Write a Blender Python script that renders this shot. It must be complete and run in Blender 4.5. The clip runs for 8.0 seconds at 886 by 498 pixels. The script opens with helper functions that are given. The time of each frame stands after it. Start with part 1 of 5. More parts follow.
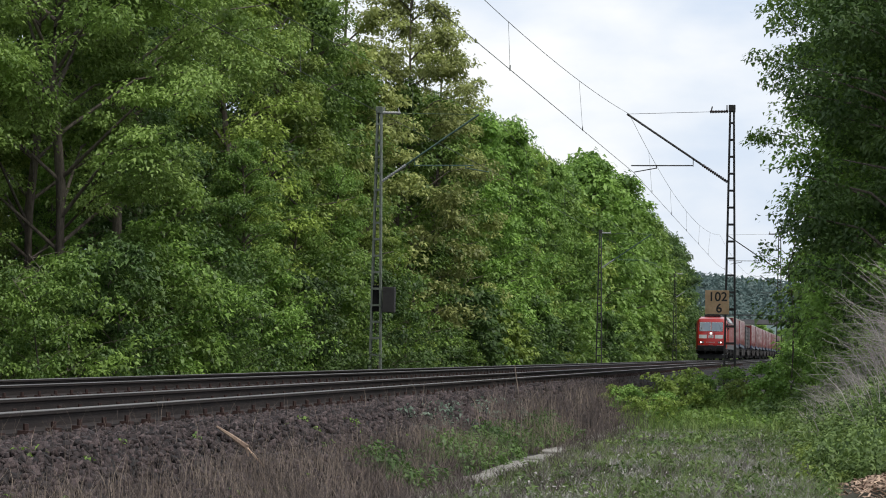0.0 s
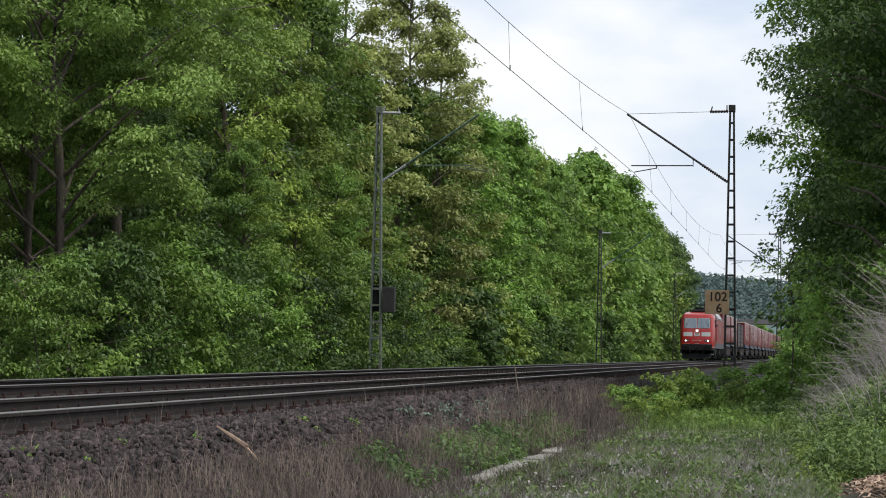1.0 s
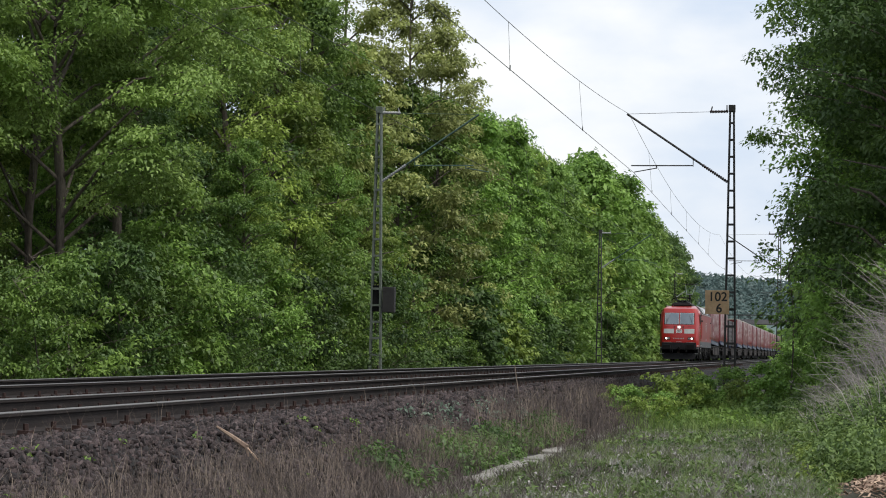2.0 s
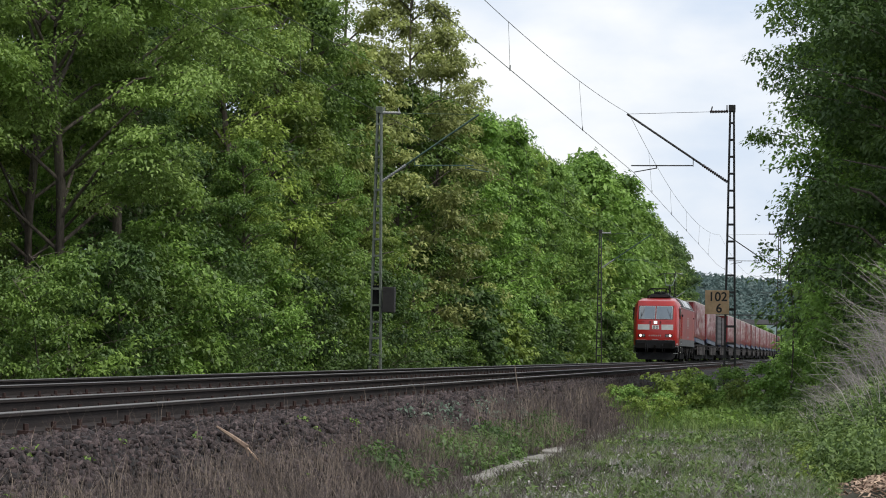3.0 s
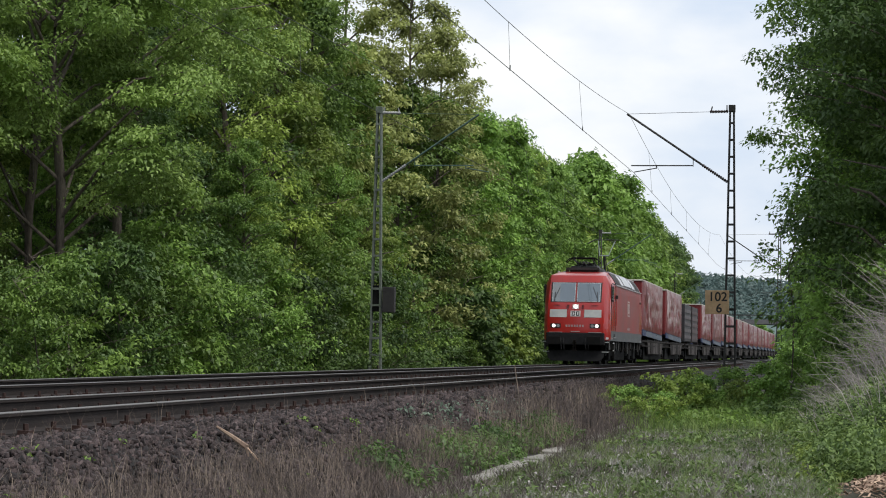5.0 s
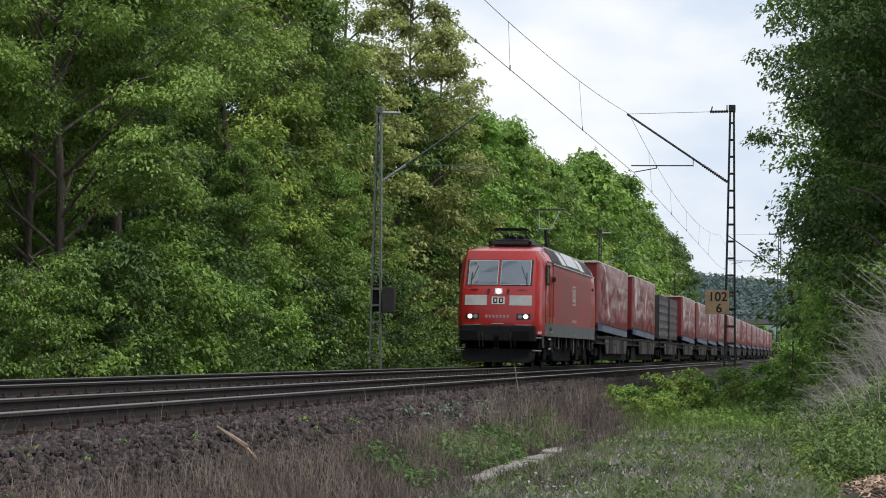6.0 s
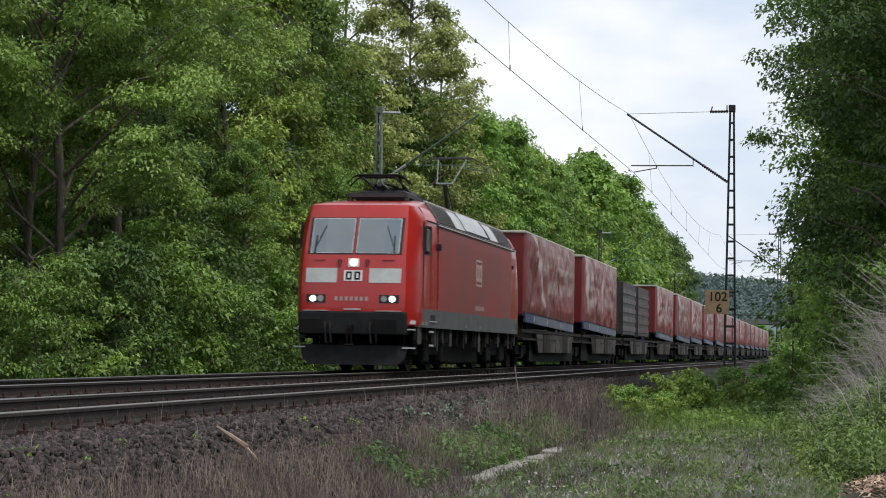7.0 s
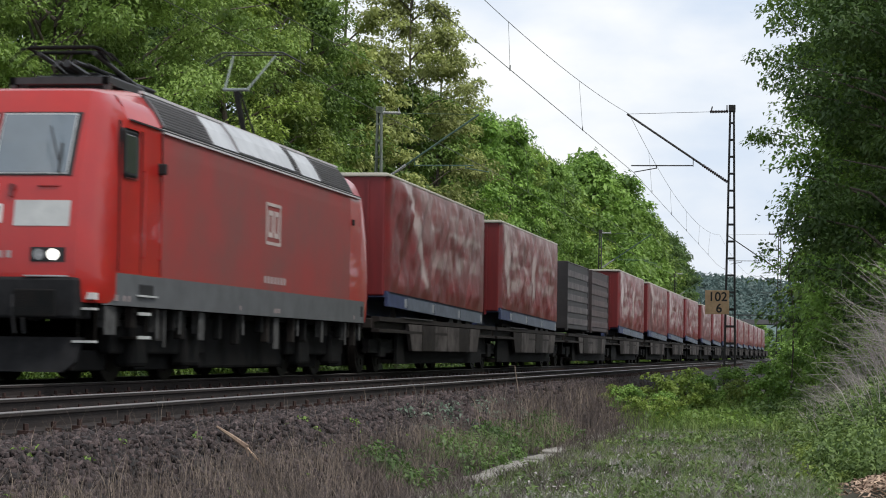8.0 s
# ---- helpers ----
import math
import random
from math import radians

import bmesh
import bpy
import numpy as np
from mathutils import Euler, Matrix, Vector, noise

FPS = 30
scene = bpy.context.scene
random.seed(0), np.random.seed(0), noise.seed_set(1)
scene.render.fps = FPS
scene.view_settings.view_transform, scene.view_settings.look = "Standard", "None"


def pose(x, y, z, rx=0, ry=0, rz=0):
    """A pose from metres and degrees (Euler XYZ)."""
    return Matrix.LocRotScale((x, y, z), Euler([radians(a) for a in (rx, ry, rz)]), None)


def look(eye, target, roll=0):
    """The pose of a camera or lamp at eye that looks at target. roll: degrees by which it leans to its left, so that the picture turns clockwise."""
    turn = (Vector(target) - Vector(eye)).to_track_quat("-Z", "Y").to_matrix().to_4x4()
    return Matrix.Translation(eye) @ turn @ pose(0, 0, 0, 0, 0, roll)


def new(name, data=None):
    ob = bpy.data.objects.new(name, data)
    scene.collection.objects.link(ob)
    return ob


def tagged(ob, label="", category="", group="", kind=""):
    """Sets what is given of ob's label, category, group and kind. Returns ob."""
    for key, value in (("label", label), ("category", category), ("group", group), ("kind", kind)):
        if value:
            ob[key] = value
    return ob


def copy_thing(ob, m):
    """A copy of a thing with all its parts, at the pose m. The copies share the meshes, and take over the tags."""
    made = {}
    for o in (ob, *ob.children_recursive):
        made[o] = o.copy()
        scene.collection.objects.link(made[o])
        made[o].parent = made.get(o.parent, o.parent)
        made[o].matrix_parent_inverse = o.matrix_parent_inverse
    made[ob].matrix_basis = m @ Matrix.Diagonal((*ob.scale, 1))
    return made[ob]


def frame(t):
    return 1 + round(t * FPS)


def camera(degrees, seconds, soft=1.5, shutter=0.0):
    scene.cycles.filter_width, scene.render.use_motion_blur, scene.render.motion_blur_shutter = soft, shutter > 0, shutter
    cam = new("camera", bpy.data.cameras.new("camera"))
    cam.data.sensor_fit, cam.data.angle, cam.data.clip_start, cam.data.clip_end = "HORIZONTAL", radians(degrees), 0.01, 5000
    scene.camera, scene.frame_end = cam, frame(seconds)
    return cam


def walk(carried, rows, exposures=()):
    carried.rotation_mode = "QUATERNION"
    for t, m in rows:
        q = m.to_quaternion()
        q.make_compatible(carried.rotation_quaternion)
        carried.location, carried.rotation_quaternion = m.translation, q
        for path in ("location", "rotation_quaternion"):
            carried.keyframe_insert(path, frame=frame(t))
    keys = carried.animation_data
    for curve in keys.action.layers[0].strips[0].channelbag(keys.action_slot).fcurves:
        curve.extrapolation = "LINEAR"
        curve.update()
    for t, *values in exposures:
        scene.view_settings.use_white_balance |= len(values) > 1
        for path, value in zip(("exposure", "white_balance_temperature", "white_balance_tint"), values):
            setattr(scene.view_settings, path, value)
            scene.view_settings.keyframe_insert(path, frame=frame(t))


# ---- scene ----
# World: metres. The line runs along +Y; rail tops are z = 0; the train's track is centred on x = 0, the other on x = 4.
cam = camera(23.37, 8.0, soft=1.0, shutter=0.22)
EYE = Vector((10.894, 0.0, 0.525))
TURN, TILT = 0.17813, 0.04731
AHEAD = Vector((-math.sin(TURN) * math.cos(TILT), math.cos(TURN) * math.cos(TILT), math.sin(TILT)))
STAND = look(EYE, EYE + AHEAD * 50, 0.911)
walk(cam, [(0.0, STAND), (8.0, STAND)])
scene.view_settings.exposure = 0.0

# ---- sky and sun: bright broken overcast ----
world = bpy.data.worlds.new("overcast_sky")
scene.world = world
world.use_nodes = True
wn, wl = world.node_tree.nodes, world.node_tree.links
wn.clear()
sky = wn.new("ShaderNodeTexSky")
sky.sky_type = "NISHITA"
sky.sun_disc = False
sky.sun_elevation, sky.sun_rotation = radians(57), radians(118)
sky.air_density, sky.dust_density = 1.0, 2.0
sky_gain = wn.new("ShaderNodeVectorMath")
sky_gain.operation = "SCALE"
sky_gain.inputs["Scale"].default_value = 0.10
wl.new(sky.outputs[0], sky_gain.inputs[0])
coord = wn.new("ShaderNodeTexCoord")
cmap = wn.new("ShaderNodeMapping")
cmap.inputs["Scale"].default_value = (1.0, 1.0, 2.2)
cmap.inputs["Location"].default_value = (0.35, 0.2, 0.1)
wl.new(coord.outputs["Generated"], cmap.inputs[0])
cloud = wn.new("ShaderNodeTexNoise")
cloud.inputs["Scale"].default_value = 5.5
cloud.inputs["Detail"].default_value = 6.0
cloud.inputs["Roughness"].default_value = 0.5
wl.new(cmap.outputs[0], cloud.inputs["Vector"])
cramp = wn.new("ShaderNodeValToRGB")
cramp.color_ramp.elements[0].position, cramp.color_ramp.elements[0].color = 0.44, (0.60, 0.675, 0.79, 1)
cramp.color_ramp.elements[1].position, cramp.color_ramp.elements[1].color = 0.62, (0.875, 0.878, 0.878, 1)
wl.new(cloud.outputs[0], cramp.inputs[0])
cmix = wn.new("ShaderNodeMix")
cmix.data_type = "RGBA"
cmix.inputs[0].default_value = 0.9
wl.new(sky_gain.outputs[0], cmix.inputs[6])
wl.new(cramp.outputs[0], cmix.inputs[7])
wbg = wn.new("ShaderNodeBackground")
wbg.inputs["Strength"].default_value = 1.25
wout = wn.new("ShaderNodeOutputWorld")
wl.new(cmix.outputs[2], wbg.inputs[0])
wl.new(wbg.outputs[0], wout.inputs[0])
sun = new("sun", bpy.data.lights.new("sun", "SUN"))
sun.data.energy, sun.data.angle, sun.data.color = 2.1, radians(12), (1.0, 0.96, 0.9)
sun.matrix_world = look((56, -30, 98), (0, 0, 0))


# ---- materials ----
def mat(name, col, rough=0.7, metal=0.0, col2=None, scale=6.0, bump=0.0, bump_scale=60.0, island=0.0, objvar=0.0, stretch=None, spec=0.5, coat=0.0):
    """A surface in two tones of noise with fine relief; island and objvar vary the value by mesh island and by object."""
    m = bpy.data.materials.new(name)
    m.use_nodes = True
    n, l = m.node_tree.nodes, m.node_tree.links
    b = n["Principled BSDF"]
    b.inputs["Roughness"].default_value = rough
    b.inputs["Metallic"].default_value = metal
    b.inputs["Specular IOR Level"].default_value = spec
    b.inputs["Coat Weight"].default_value = coat
    tc = n.new("ShaderNodeTexCoord")
    src = tc.outputs["Object"]
    if stretch:
        mp = n.new("ShaderNodeMapping")
        mp.inputs["Scale"].default_value = stretch
        l.new(src, mp.inputs[0])
        src = mp.outputs[0]
    nz = n.new("ShaderNodeTexNoise")
    nz.inputs["Scale"].default_value = scale
    nz.inputs["Detail"].default_value = 8.0
    nz.inputs["Roughness"].default_value = 0.65
    l.new(src, nz.inputs["Vector"])
    rp = n.new("ShaderNodeValToRGB")
    c2 = col2 if col2 else tuple(c * 0.72 for c in col)
    rp.color_ramp.elements[0].position, rp.color_ramp.elements[0].color = 0.36, (*c2, 1)
    rp.color_ramp.elements[1].position, rp.color_ramp.elements[1].color = 0.64, (*col, 1)
    l.new(nz.outputs[0], rp.inputs[0])
    out = rp.outputs[0]
    for amount, kind, sock in ((island, "ShaderNodeNewGeometry", "Random Per Island"), (objvar, "ShaderNodeObjectInfo", "Random")):
        if amount:
            g = n.new(kind)
            mr = n.new("ShaderNodeMapRange")
            mr.inputs[3].default_value, mr.inputs[4].default_value = 1 - amount, 1 + amount
            l.new(g.outputs[sock], mr.inputs[0])
            sc = n.new("ShaderNodeVectorMath")
            sc.operation = "SCALE"
            l.new(out, sc.inputs[0])
            l.new(mr.outputs[0], sc.inputs["Scale"])
            out = sc.outputs[0]
    l.new(out, b.inputs["Base Color"])
    if bump:
        n2 = n.new("ShaderNodeTexNoise")
        n2.inputs["Scale"].default_value = bump_scale
        n2.inputs["Detail"].default_value = 6.0
        l.new(src, n2.inputs["Vector"])
        bp = n.new("ShaderNodeBump")
        bp.inputs["Strength"].default_value = bump
        bp.inputs["Distance"].default_value = 0.02
        l.new(n2.outputs[0], bp.inputs["Height"])
        l.new(bp.outputs[0], b.inputs["Normal"])
    return m


def leafmat(name, dark, light, hue=0.0):
    """Leaves: two greens by leaf, a tone by tree, part of the light passes through."""
    m = bpy.data.materials.new(name)
    m.use_nodes = True
    n, l = m.node_tree.nodes, m.node_tree.links
    n.clear()
    g = n.new("ShaderNodeNewGeometry")
    o = n.new("ShaderNodeObjectInfo")
    tc = n.new("ShaderNodeTexCoord")
    nz = n.new("ShaderNodeTexNoise")
    nz.inputs["Scale"].default_value = 0.9
    nz.inputs["Detail"].default_value = 3.0
    l.new(tc.outputs["Object"], nz.inputs["Vector"])
    add = n.new("ShaderNodeMath")
    add.operation = "MULTIPLY_ADD"
    add.inputs[1].default_value = 0.55
    l.new(g.outputs["Random Per Island"], add.inputs[0])
    sub = n.new("ShaderNodeMath")
    sub.operation = "MULTIPLY_ADD"
    sub.inputs[1].default_value, sub.inputs[2].default_value = 2.0, -0.71
    l.new(nz.outputs[0], sub.inputs[0])
    l.new(sub.outputs[0], add.inputs[2])
    rp = n.new("ShaderNodeValToRGB")
    rp.color_ramp.elements[0].position, rp.color_ramp.elements[0].color = 0.1, (*dark, 1)
    rp.color_ramp.elements[1].position, rp.color_ramp.elements[1].color = 0.95, (*light, 1)
    l.new(add.outputs[0], rp.inputs[0])
    hs = n.new("ShaderNodeHueSaturation")
    mr = n.new("ShaderNodeMapRange")
    mr.inputs[3].default_value, mr.inputs[4].default_value = 0.78, 1.2
    l.new(o.outputs["Random"], mr.inputs[0])
    l.new(mr.outputs[0], hs.inputs["Value"])
    l.new(rp.outputs[0], hs.inputs["Color"])
    d = n.new("ShaderNodeBsdfDiffuse")
    t = n.new("ShaderNodeBsdfTranslucent")
    gl = n.new("ShaderNodeBsdfGlossy")
    gl.inputs["Roughness"].default_value = 0.55
    gl.inputs["Color"].default_value = (0.5, 0.5, 0.5, 1)
    l.new(hs.outputs[0], d.inputs[0])
    l.new(hs.outputs[0], t.inputs[0])
    m1, m2 = n.new("ShaderNodeMixShader"), n.new("ShaderNodeMixShader")
    m1.inputs[0].default_value, m2.inputs[0].default_value = 0.34, 0.06
    l.new(d.outputs[0], m1.inputs[1])
    l.new(t.outputs[0], m1.inputs[2])
    l.new(m1.outputs[0], m2.inputs[1])
    l.new(gl.outputs[0], m2.inputs[2])
    out = n.new("ShaderNodeOutputMaterial")
    l.new(m2.outputs[0], out.inputs[0])
    return m


def glow(name, col, power):
    m = bpy.data.materials.new(name)
    m.use_nodes = True
    b = m.node_tree.nodes["Principled BSDF"]
    b.inputs["Base Color"].default_value = (*col, 1)
    b.inputs["Emission Color"].default_value = (*col, 1)
    b.inputs["Emission Strength"].default_value = power
    return m


M_SOIL = mat("soil_and_litter", (0.065, 0.055, 0.038), 0.95, col2=(0.035, 0.04, 0.02), scale=2.5, bump=0.8, bump_scale=25)
# Bed far darker than its stones: the shade in the gaps, as colour.
M_BALLAST = mat("ballast_bed_gap_shade", (0.016, 0.012, 0.011), 0.95, col2=(0.006, 0.0048, 0.0042), scale=14, bump=1.0, bump_scale=30)
M_STONE = mat("ballast_stone", (0.082, 0.06, 0.058), 0.9, col2=(0.016, 0.011, 0.0105), scale=16, bump=0.5, island=0.7)
M_STONE_PIECE = mat("ballast_stone_single", (0.082, 0.06, 0.058), 0.9, col2=(0.016, 0.011, 0.0105), scale=16, bump=0.5, objvar=0.7)
M_RAIL = mat("rusty_rail_side", (0.024, 0.016, 0.0135), 0.85, col2=(0.011, 0.0075, 0.0065), scale=12, bump=0.3, stretch=(1, 0.15, 1))
M_RAILTOP = mat("polished_rail_head", (0.25, 0.235, 0.225), 0.42, 0.6, col2=(0.17, 0.158, 0.15), scale=5, stretch=(4, 0.05, 1))
M_SLEEPER = mat("concrete_sleeper", (0.045, 0.034, 0.03), 0.9, col2=(0.02, 0.015, 0.0135), scale=6, bump=0.4)
M_CLIP = mat("rail_clip_steel", (0.055, 0.028, 0.022), 0.7, 0.3, scale=20)
M_CONCRETE = mat("weathered_concrete", (0.34, 0.32, 0.285), 0.9, col2=(0.17, 0.16, 0.135), scale=5, bump=0.4, objvar=0.15)
M_BARK = mat("tree_bark", (0.17, 0.14, 0.11), 0.95, col2=(0.07, 0.056, 0.044), scale=6, bump=0.9, bump_scale=30, stretch=(3, 3, 0.6))
M_MAST = mat("galvanised_mast_steel", (0.20, 0.225, 0.19), 0.6, 0.35, col2=(0.11, 0.13, 0.10), scale=5, bump=0.1)
# Dark copy of the mast steel: backlit silhouette put into the colour.
M_MASTDARK = mat("silhouette_mast_steel", (0.05, 0.048, 0.045), 0.6, 0.3, col2=(0.03, 0.028, 0.026), scale=5)
M_WIRE = mat("oxidised_copper_wire", (0.09, 0.10, 0.085), 0.6, 0.4, scale=4)
M_PALEINSUL = mat("grey_glazed_insulator", (0.34, 0.35, 0.34), 0.35, scale=8)
M_PATINA = mat("verdigris_copper_tube", (0.10, 0.17, 0.13), 0.6, 0.3, scale=4)
M_INSUL = mat("brown_glazed_insulator", (0.05, 0.03, 0.025), 0.25, scale=8)
M_LEAF = [leafmat("leaf_fresh_green", (0.09, 0.18, 0.034), (0.31, 0.49, 0.10)),
          leafmat("leaf_yellow_green", (0.12, 0.19, 0.034), (0.37, 0.48, 0.10)),
          leafmat("leaf_mid_green", (0.066, 0.132, 0.026), (0.235, 0.36, 0.07)),
          leafmat("leaf_bronze", (0.19, 0.23, 0.065), (0.46, 0.50, 0.17)),
          # deep green leaves, also used to paint shade into trees
          leafmat("leaf_deep_green_and_shade", (0.038, 0.082, 0.02), (0.125, 0.21, 0.05))]


M_PALELEAF = leafmat("leaf_pale_yellow_green", (0.13, 0.22, 0.046), (0.36, 0.51, 0.12))


# ---- mesh helpers ----
def mesh_obj(name, verts, faces, materials, smooth=False, parent=None, label=""):
    me = bpy.data.meshes.new(name)
    me.from_pydata([tuple(v) for v in verts], [], faces)
    for m in materials if isinstance(materials, (list, tuple)) else [materials]:
        me.materials.append(m)
    if smooth:
        me.polygons.foreach_set("use_smooth", [True] * len(me.polygons))
    ob = new(name, me)
    ob.parent = parent
    return tagged(ob, label)


def part(name, bm, material, parent=None, label="", smooth=False):
    me = bpy.data.meshes.new(name)
    bmesh.ops.recalc_face_normals(bm, faces=bm.faces)
    bm.to_mesh(me)
    bm.free()
    for m in material if isinstance(material, (list, tuple)) else [material]:
        me.materials.append(m)
    if smooth:
        me.polygons.foreach_set("use_smooth", [True] * len(me.polygons))
    ob = new(name, me)
    ob.parent = parent
    return tagged(ob, label)


def box(bm, x0, x1, y0, y1, z0, z1, bevel=0.0, mi=0):
    r = bmesh.ops.create_cube(bm, size=1.0)
    vs = r["verts"]
    for v in vs:
        v.co = Vector((x0 + (v.co.x + 0.5) * (x1 - x0), y0 + (v.co.y + 0.5) * (y1 - y0), z0 + (v.co.z + 0.5) * (z1 - z0)))
    fs = list({f for v in vs for f in v.link_faces})
    for f in fs:
        f.material_index = mi
    if bevel:
        es = list({e for v in vs for e in v.link_edges})
        bmesh.ops.bevel(bm, geom=es, offset=bevel, segments=2, affect="EDGES", profile=0.5)
    return vs


def rod(bm, a, b, r, seg=8, r2=None, mi=0):
    a, b = Vector(a), Vector(b)
    d = b - a
    res = bmesh.ops.create_cone(bm, cap_ends=True, segments=seg, radius1=r, radius2=r if r2 is None else r2, depth=d.length,
                                matrix=Matrix.Translation((a + b) / 2) @ d.to_track_quat("Z", "Y").to_matrix().to_4x4())
    for v in res["verts"]:
        for f in v.link_faces:
            f.material_index = mi
    return res["verts"]


def prism(bm, outline, y0, y1, mi=0):
    """Extrudes an (x, z) outline along y."""
    a = [bm.verts.new((x, y0, z)) for x, z in outline]
    b = [bm.verts.new((x, y1, z)) for x, z in outline]
    n = len(a)
    fs = [bm.faces.new(a), bm.faces.new(b[::-1])]
    fs += [bm.faces.new((a[i], b[i], b[(i + 1) % n], a[(i + 1) % n])) for i in range(n)]
    for f in fs:
        f.material_index = mi
    return fs


def empty(name, label, category, group="", at=(0, 0, 0)):
    ob = new(name)
    ob.location = at
    ob.empty_display_size = 0.2
    return tagged(ob, label, category, group)


# ---- ground: one sheet with the cutting's profile ----
def smooth01(a, b, x):
    t = min(1.0, max(0.0, (x - a) / (b - a)))
    return t * t * (3 - 2 * t)


def ground_z(x, y):
    """Height of the soil under everything."""
    if x < -2.6:
        z = -0.42 - 0.25 * smooth01(-2.6, -4.2, x) + 1.2 * smooth01(-8, -30, x)
    elif x < 6.0:
        z = -0.42
    else:
        z = -0.42 - 0.47 * smooth01(6.0, 7.0, x)
        bank = smooth01(10.2, 14.5, x) * smooth01(22, 34, y)
        z += 2.0 * bank
    z += 0.05 * noise.noise(Vector((x * 0.7, y * 0.7, 0))) + 0.02 * noise.noise(Vector((x * 3, y * 3, 5)))
    return z


def build_ground():
    xs = sorted(set([-600, -300, -150, -80, -50, -36, -30, -24, -18, -14, -11, -9, -7.5, -6.5, -5.5, -4.8, -4.2, -3.6, -3.1, -2.6, 0, 3, 6.0]
                    + [round(6.0 + 0.2 * i, 2) for i in range(1, 46)] + [16, 18, 22, 30, 50, 90, 200, 600]))
    ys = sorted(set([-60, -30, -10, 0, 4] + [round(6 + 0.4 * i, 2) for i in range(150)] + [round(66 + 2 * i, 1) for i in range(50)]
                    + [170, 190, 220, 260, 300, 400, 600, 1000, 2600]))
    verts = [(x, y, ground_z(x, y)) for y in ys for x in xs]
    nx = len(xs)
    faces = [(j * nx + i, j * nx + i + 1, (j + 1) * nx + i + 1, (j + 1) * nx + i) for j in range(len(ys) - 1) for i in range(nx - 1)]
    tagged(mesh_obj("ground", verts, faces, M_SOIL, True), "brown soil with leaf litter beside a railway", "ground", kind="structure")


BED = [(-3.4, -0.6), (-2.5, -0.21), (-0.9, -0.2), (0.9, -0.2), (2.0, -0.22), (3.1, -0.2), (4.6, -0.21), (4.9, -0.2), (5.7, -0.2), (7.1, -0.88)]


def bed_z(x):
    for (a, za), (b, zb) in zip(BED, BED[1:]):
        if a <= x <= b:
            return za + (zb - za) * (x - a) / (b - a)
    return -1.0


def build_bed():
    xs = [-3.4 + 0.15 * i for i in range(71)]
    ys = [-40, -10, 0, 5] + [8 + 0.3 * i for i in range(150)] + [54 + 2.0 * i for i in range(80)] + [230, 300, 400, 700]
    verts = [(x, y, bed_z(x) + 0.03 * noise.noise(Vector((x * 5, y * 5, 3)))) for y in ys for x in xs]
    nx = len(xs)
    faces = [(j * nx + i, j * nx + i + 1, (j + 1) * nx + i + 1, (j + 1) * nx + i) for j in range(len(ys) - 1) for i in range(nx - 1)]
    return tagged(mesh_obj("track_bed", verts, faces, M_BALLAST, True), "crushed-stone ballast bed under two tracks, coloured near black as shade between stones", "ballast", kind="structure")


RAIL = [(-0.036, 0.0), (0.036, 0.0), (0.036, -0.03), (0.012, -0.045), (0.009, -0.13), (0.07, -0.155), (0.07, -0.172), (-0.07, -0.172), (-0.07, -0.155),
        (-0.009, -0.13), (-0.012, -0.045), (-0.036, -0.03)]


def build_track(cx):
    track = empty("railway_track", "rusty steel rails with polished heads on concrete sleepers", "railway track", "two parallel tracks", (cx, 0, 0))
    for side in (-0.7535, 0.7535):
        bm = bmesh.new()
        prism(bm, [(side + x, z) for x, z in RAIL], -40, 700)
        rail = part("rail", bm, M_RAIL, track)
        bm = bmesh.new()
        prism(bm, [(side - 0.033, 0.003), (side + 0.033, 0.003), (side + 0.038, -0.002), (side + 0.038, -0.008), (side - 0.038, -0.008), (side - 0.038, -0.002)], -40, 700)
        part("running_surface", bm, M_RAILTOP, rail, "polished bright rail head")
    bm = bmesh.new()
    prism(bm, [(-0.15, -0.30), (0.15, -0.30), (0.12, -0.176), (-0.12, -0.176)], -1.3, 1.3)
    sleeper = part("sleeper", bm, M_SLEEPER, track)
    sleeper.matrix_basis = pose(0, 6, 0, 0, 0, 90)
    def clip_shape(bm, x, y):
        box(bm, x - 0.045, x + 0.045, y - 0.06, y + 0.06, -0.176, -0.135)
        rod(bm, (x, y, -0.14), (x, y, -0.085), 0.022, 6)

    bm = bmesh.new()
    clip_shape(bm, 0, 0)
    clip = part("rail_clip", bm, M_CLIP, sleeper)
    bm = bmesh.new()
    for i in range(250):
        s = sleeper
        if i:
            s = sleeper.copy()
            scene.collection.objects.link(s)
            s.matrix_basis = pose(0, 6 + 0.6 * i, 0, 0, 0, 90)
        for side in (-0.7535, 0.7535):
            for d in (-0.115, 0.115):
                if 10 <= i < 85:
                    c = clip.copy()
                    scene.collection.objects.link(c)
                    c.parent = s
                    c.matrix_basis = pose(0, -(side + d), 0, 0, 0, -90)
                else:
                    clip_shape(bm, side + d, 6 + 0.6 * i)
    bpy.data.objects.remove(clip)
    tagged(part("far_rail_clip", bm, M_CLIP, track), kind="stuff")
    return track


build_ground()
bed = build_bed()
for cx in (0.0, 4.0):
    build_track(cx)


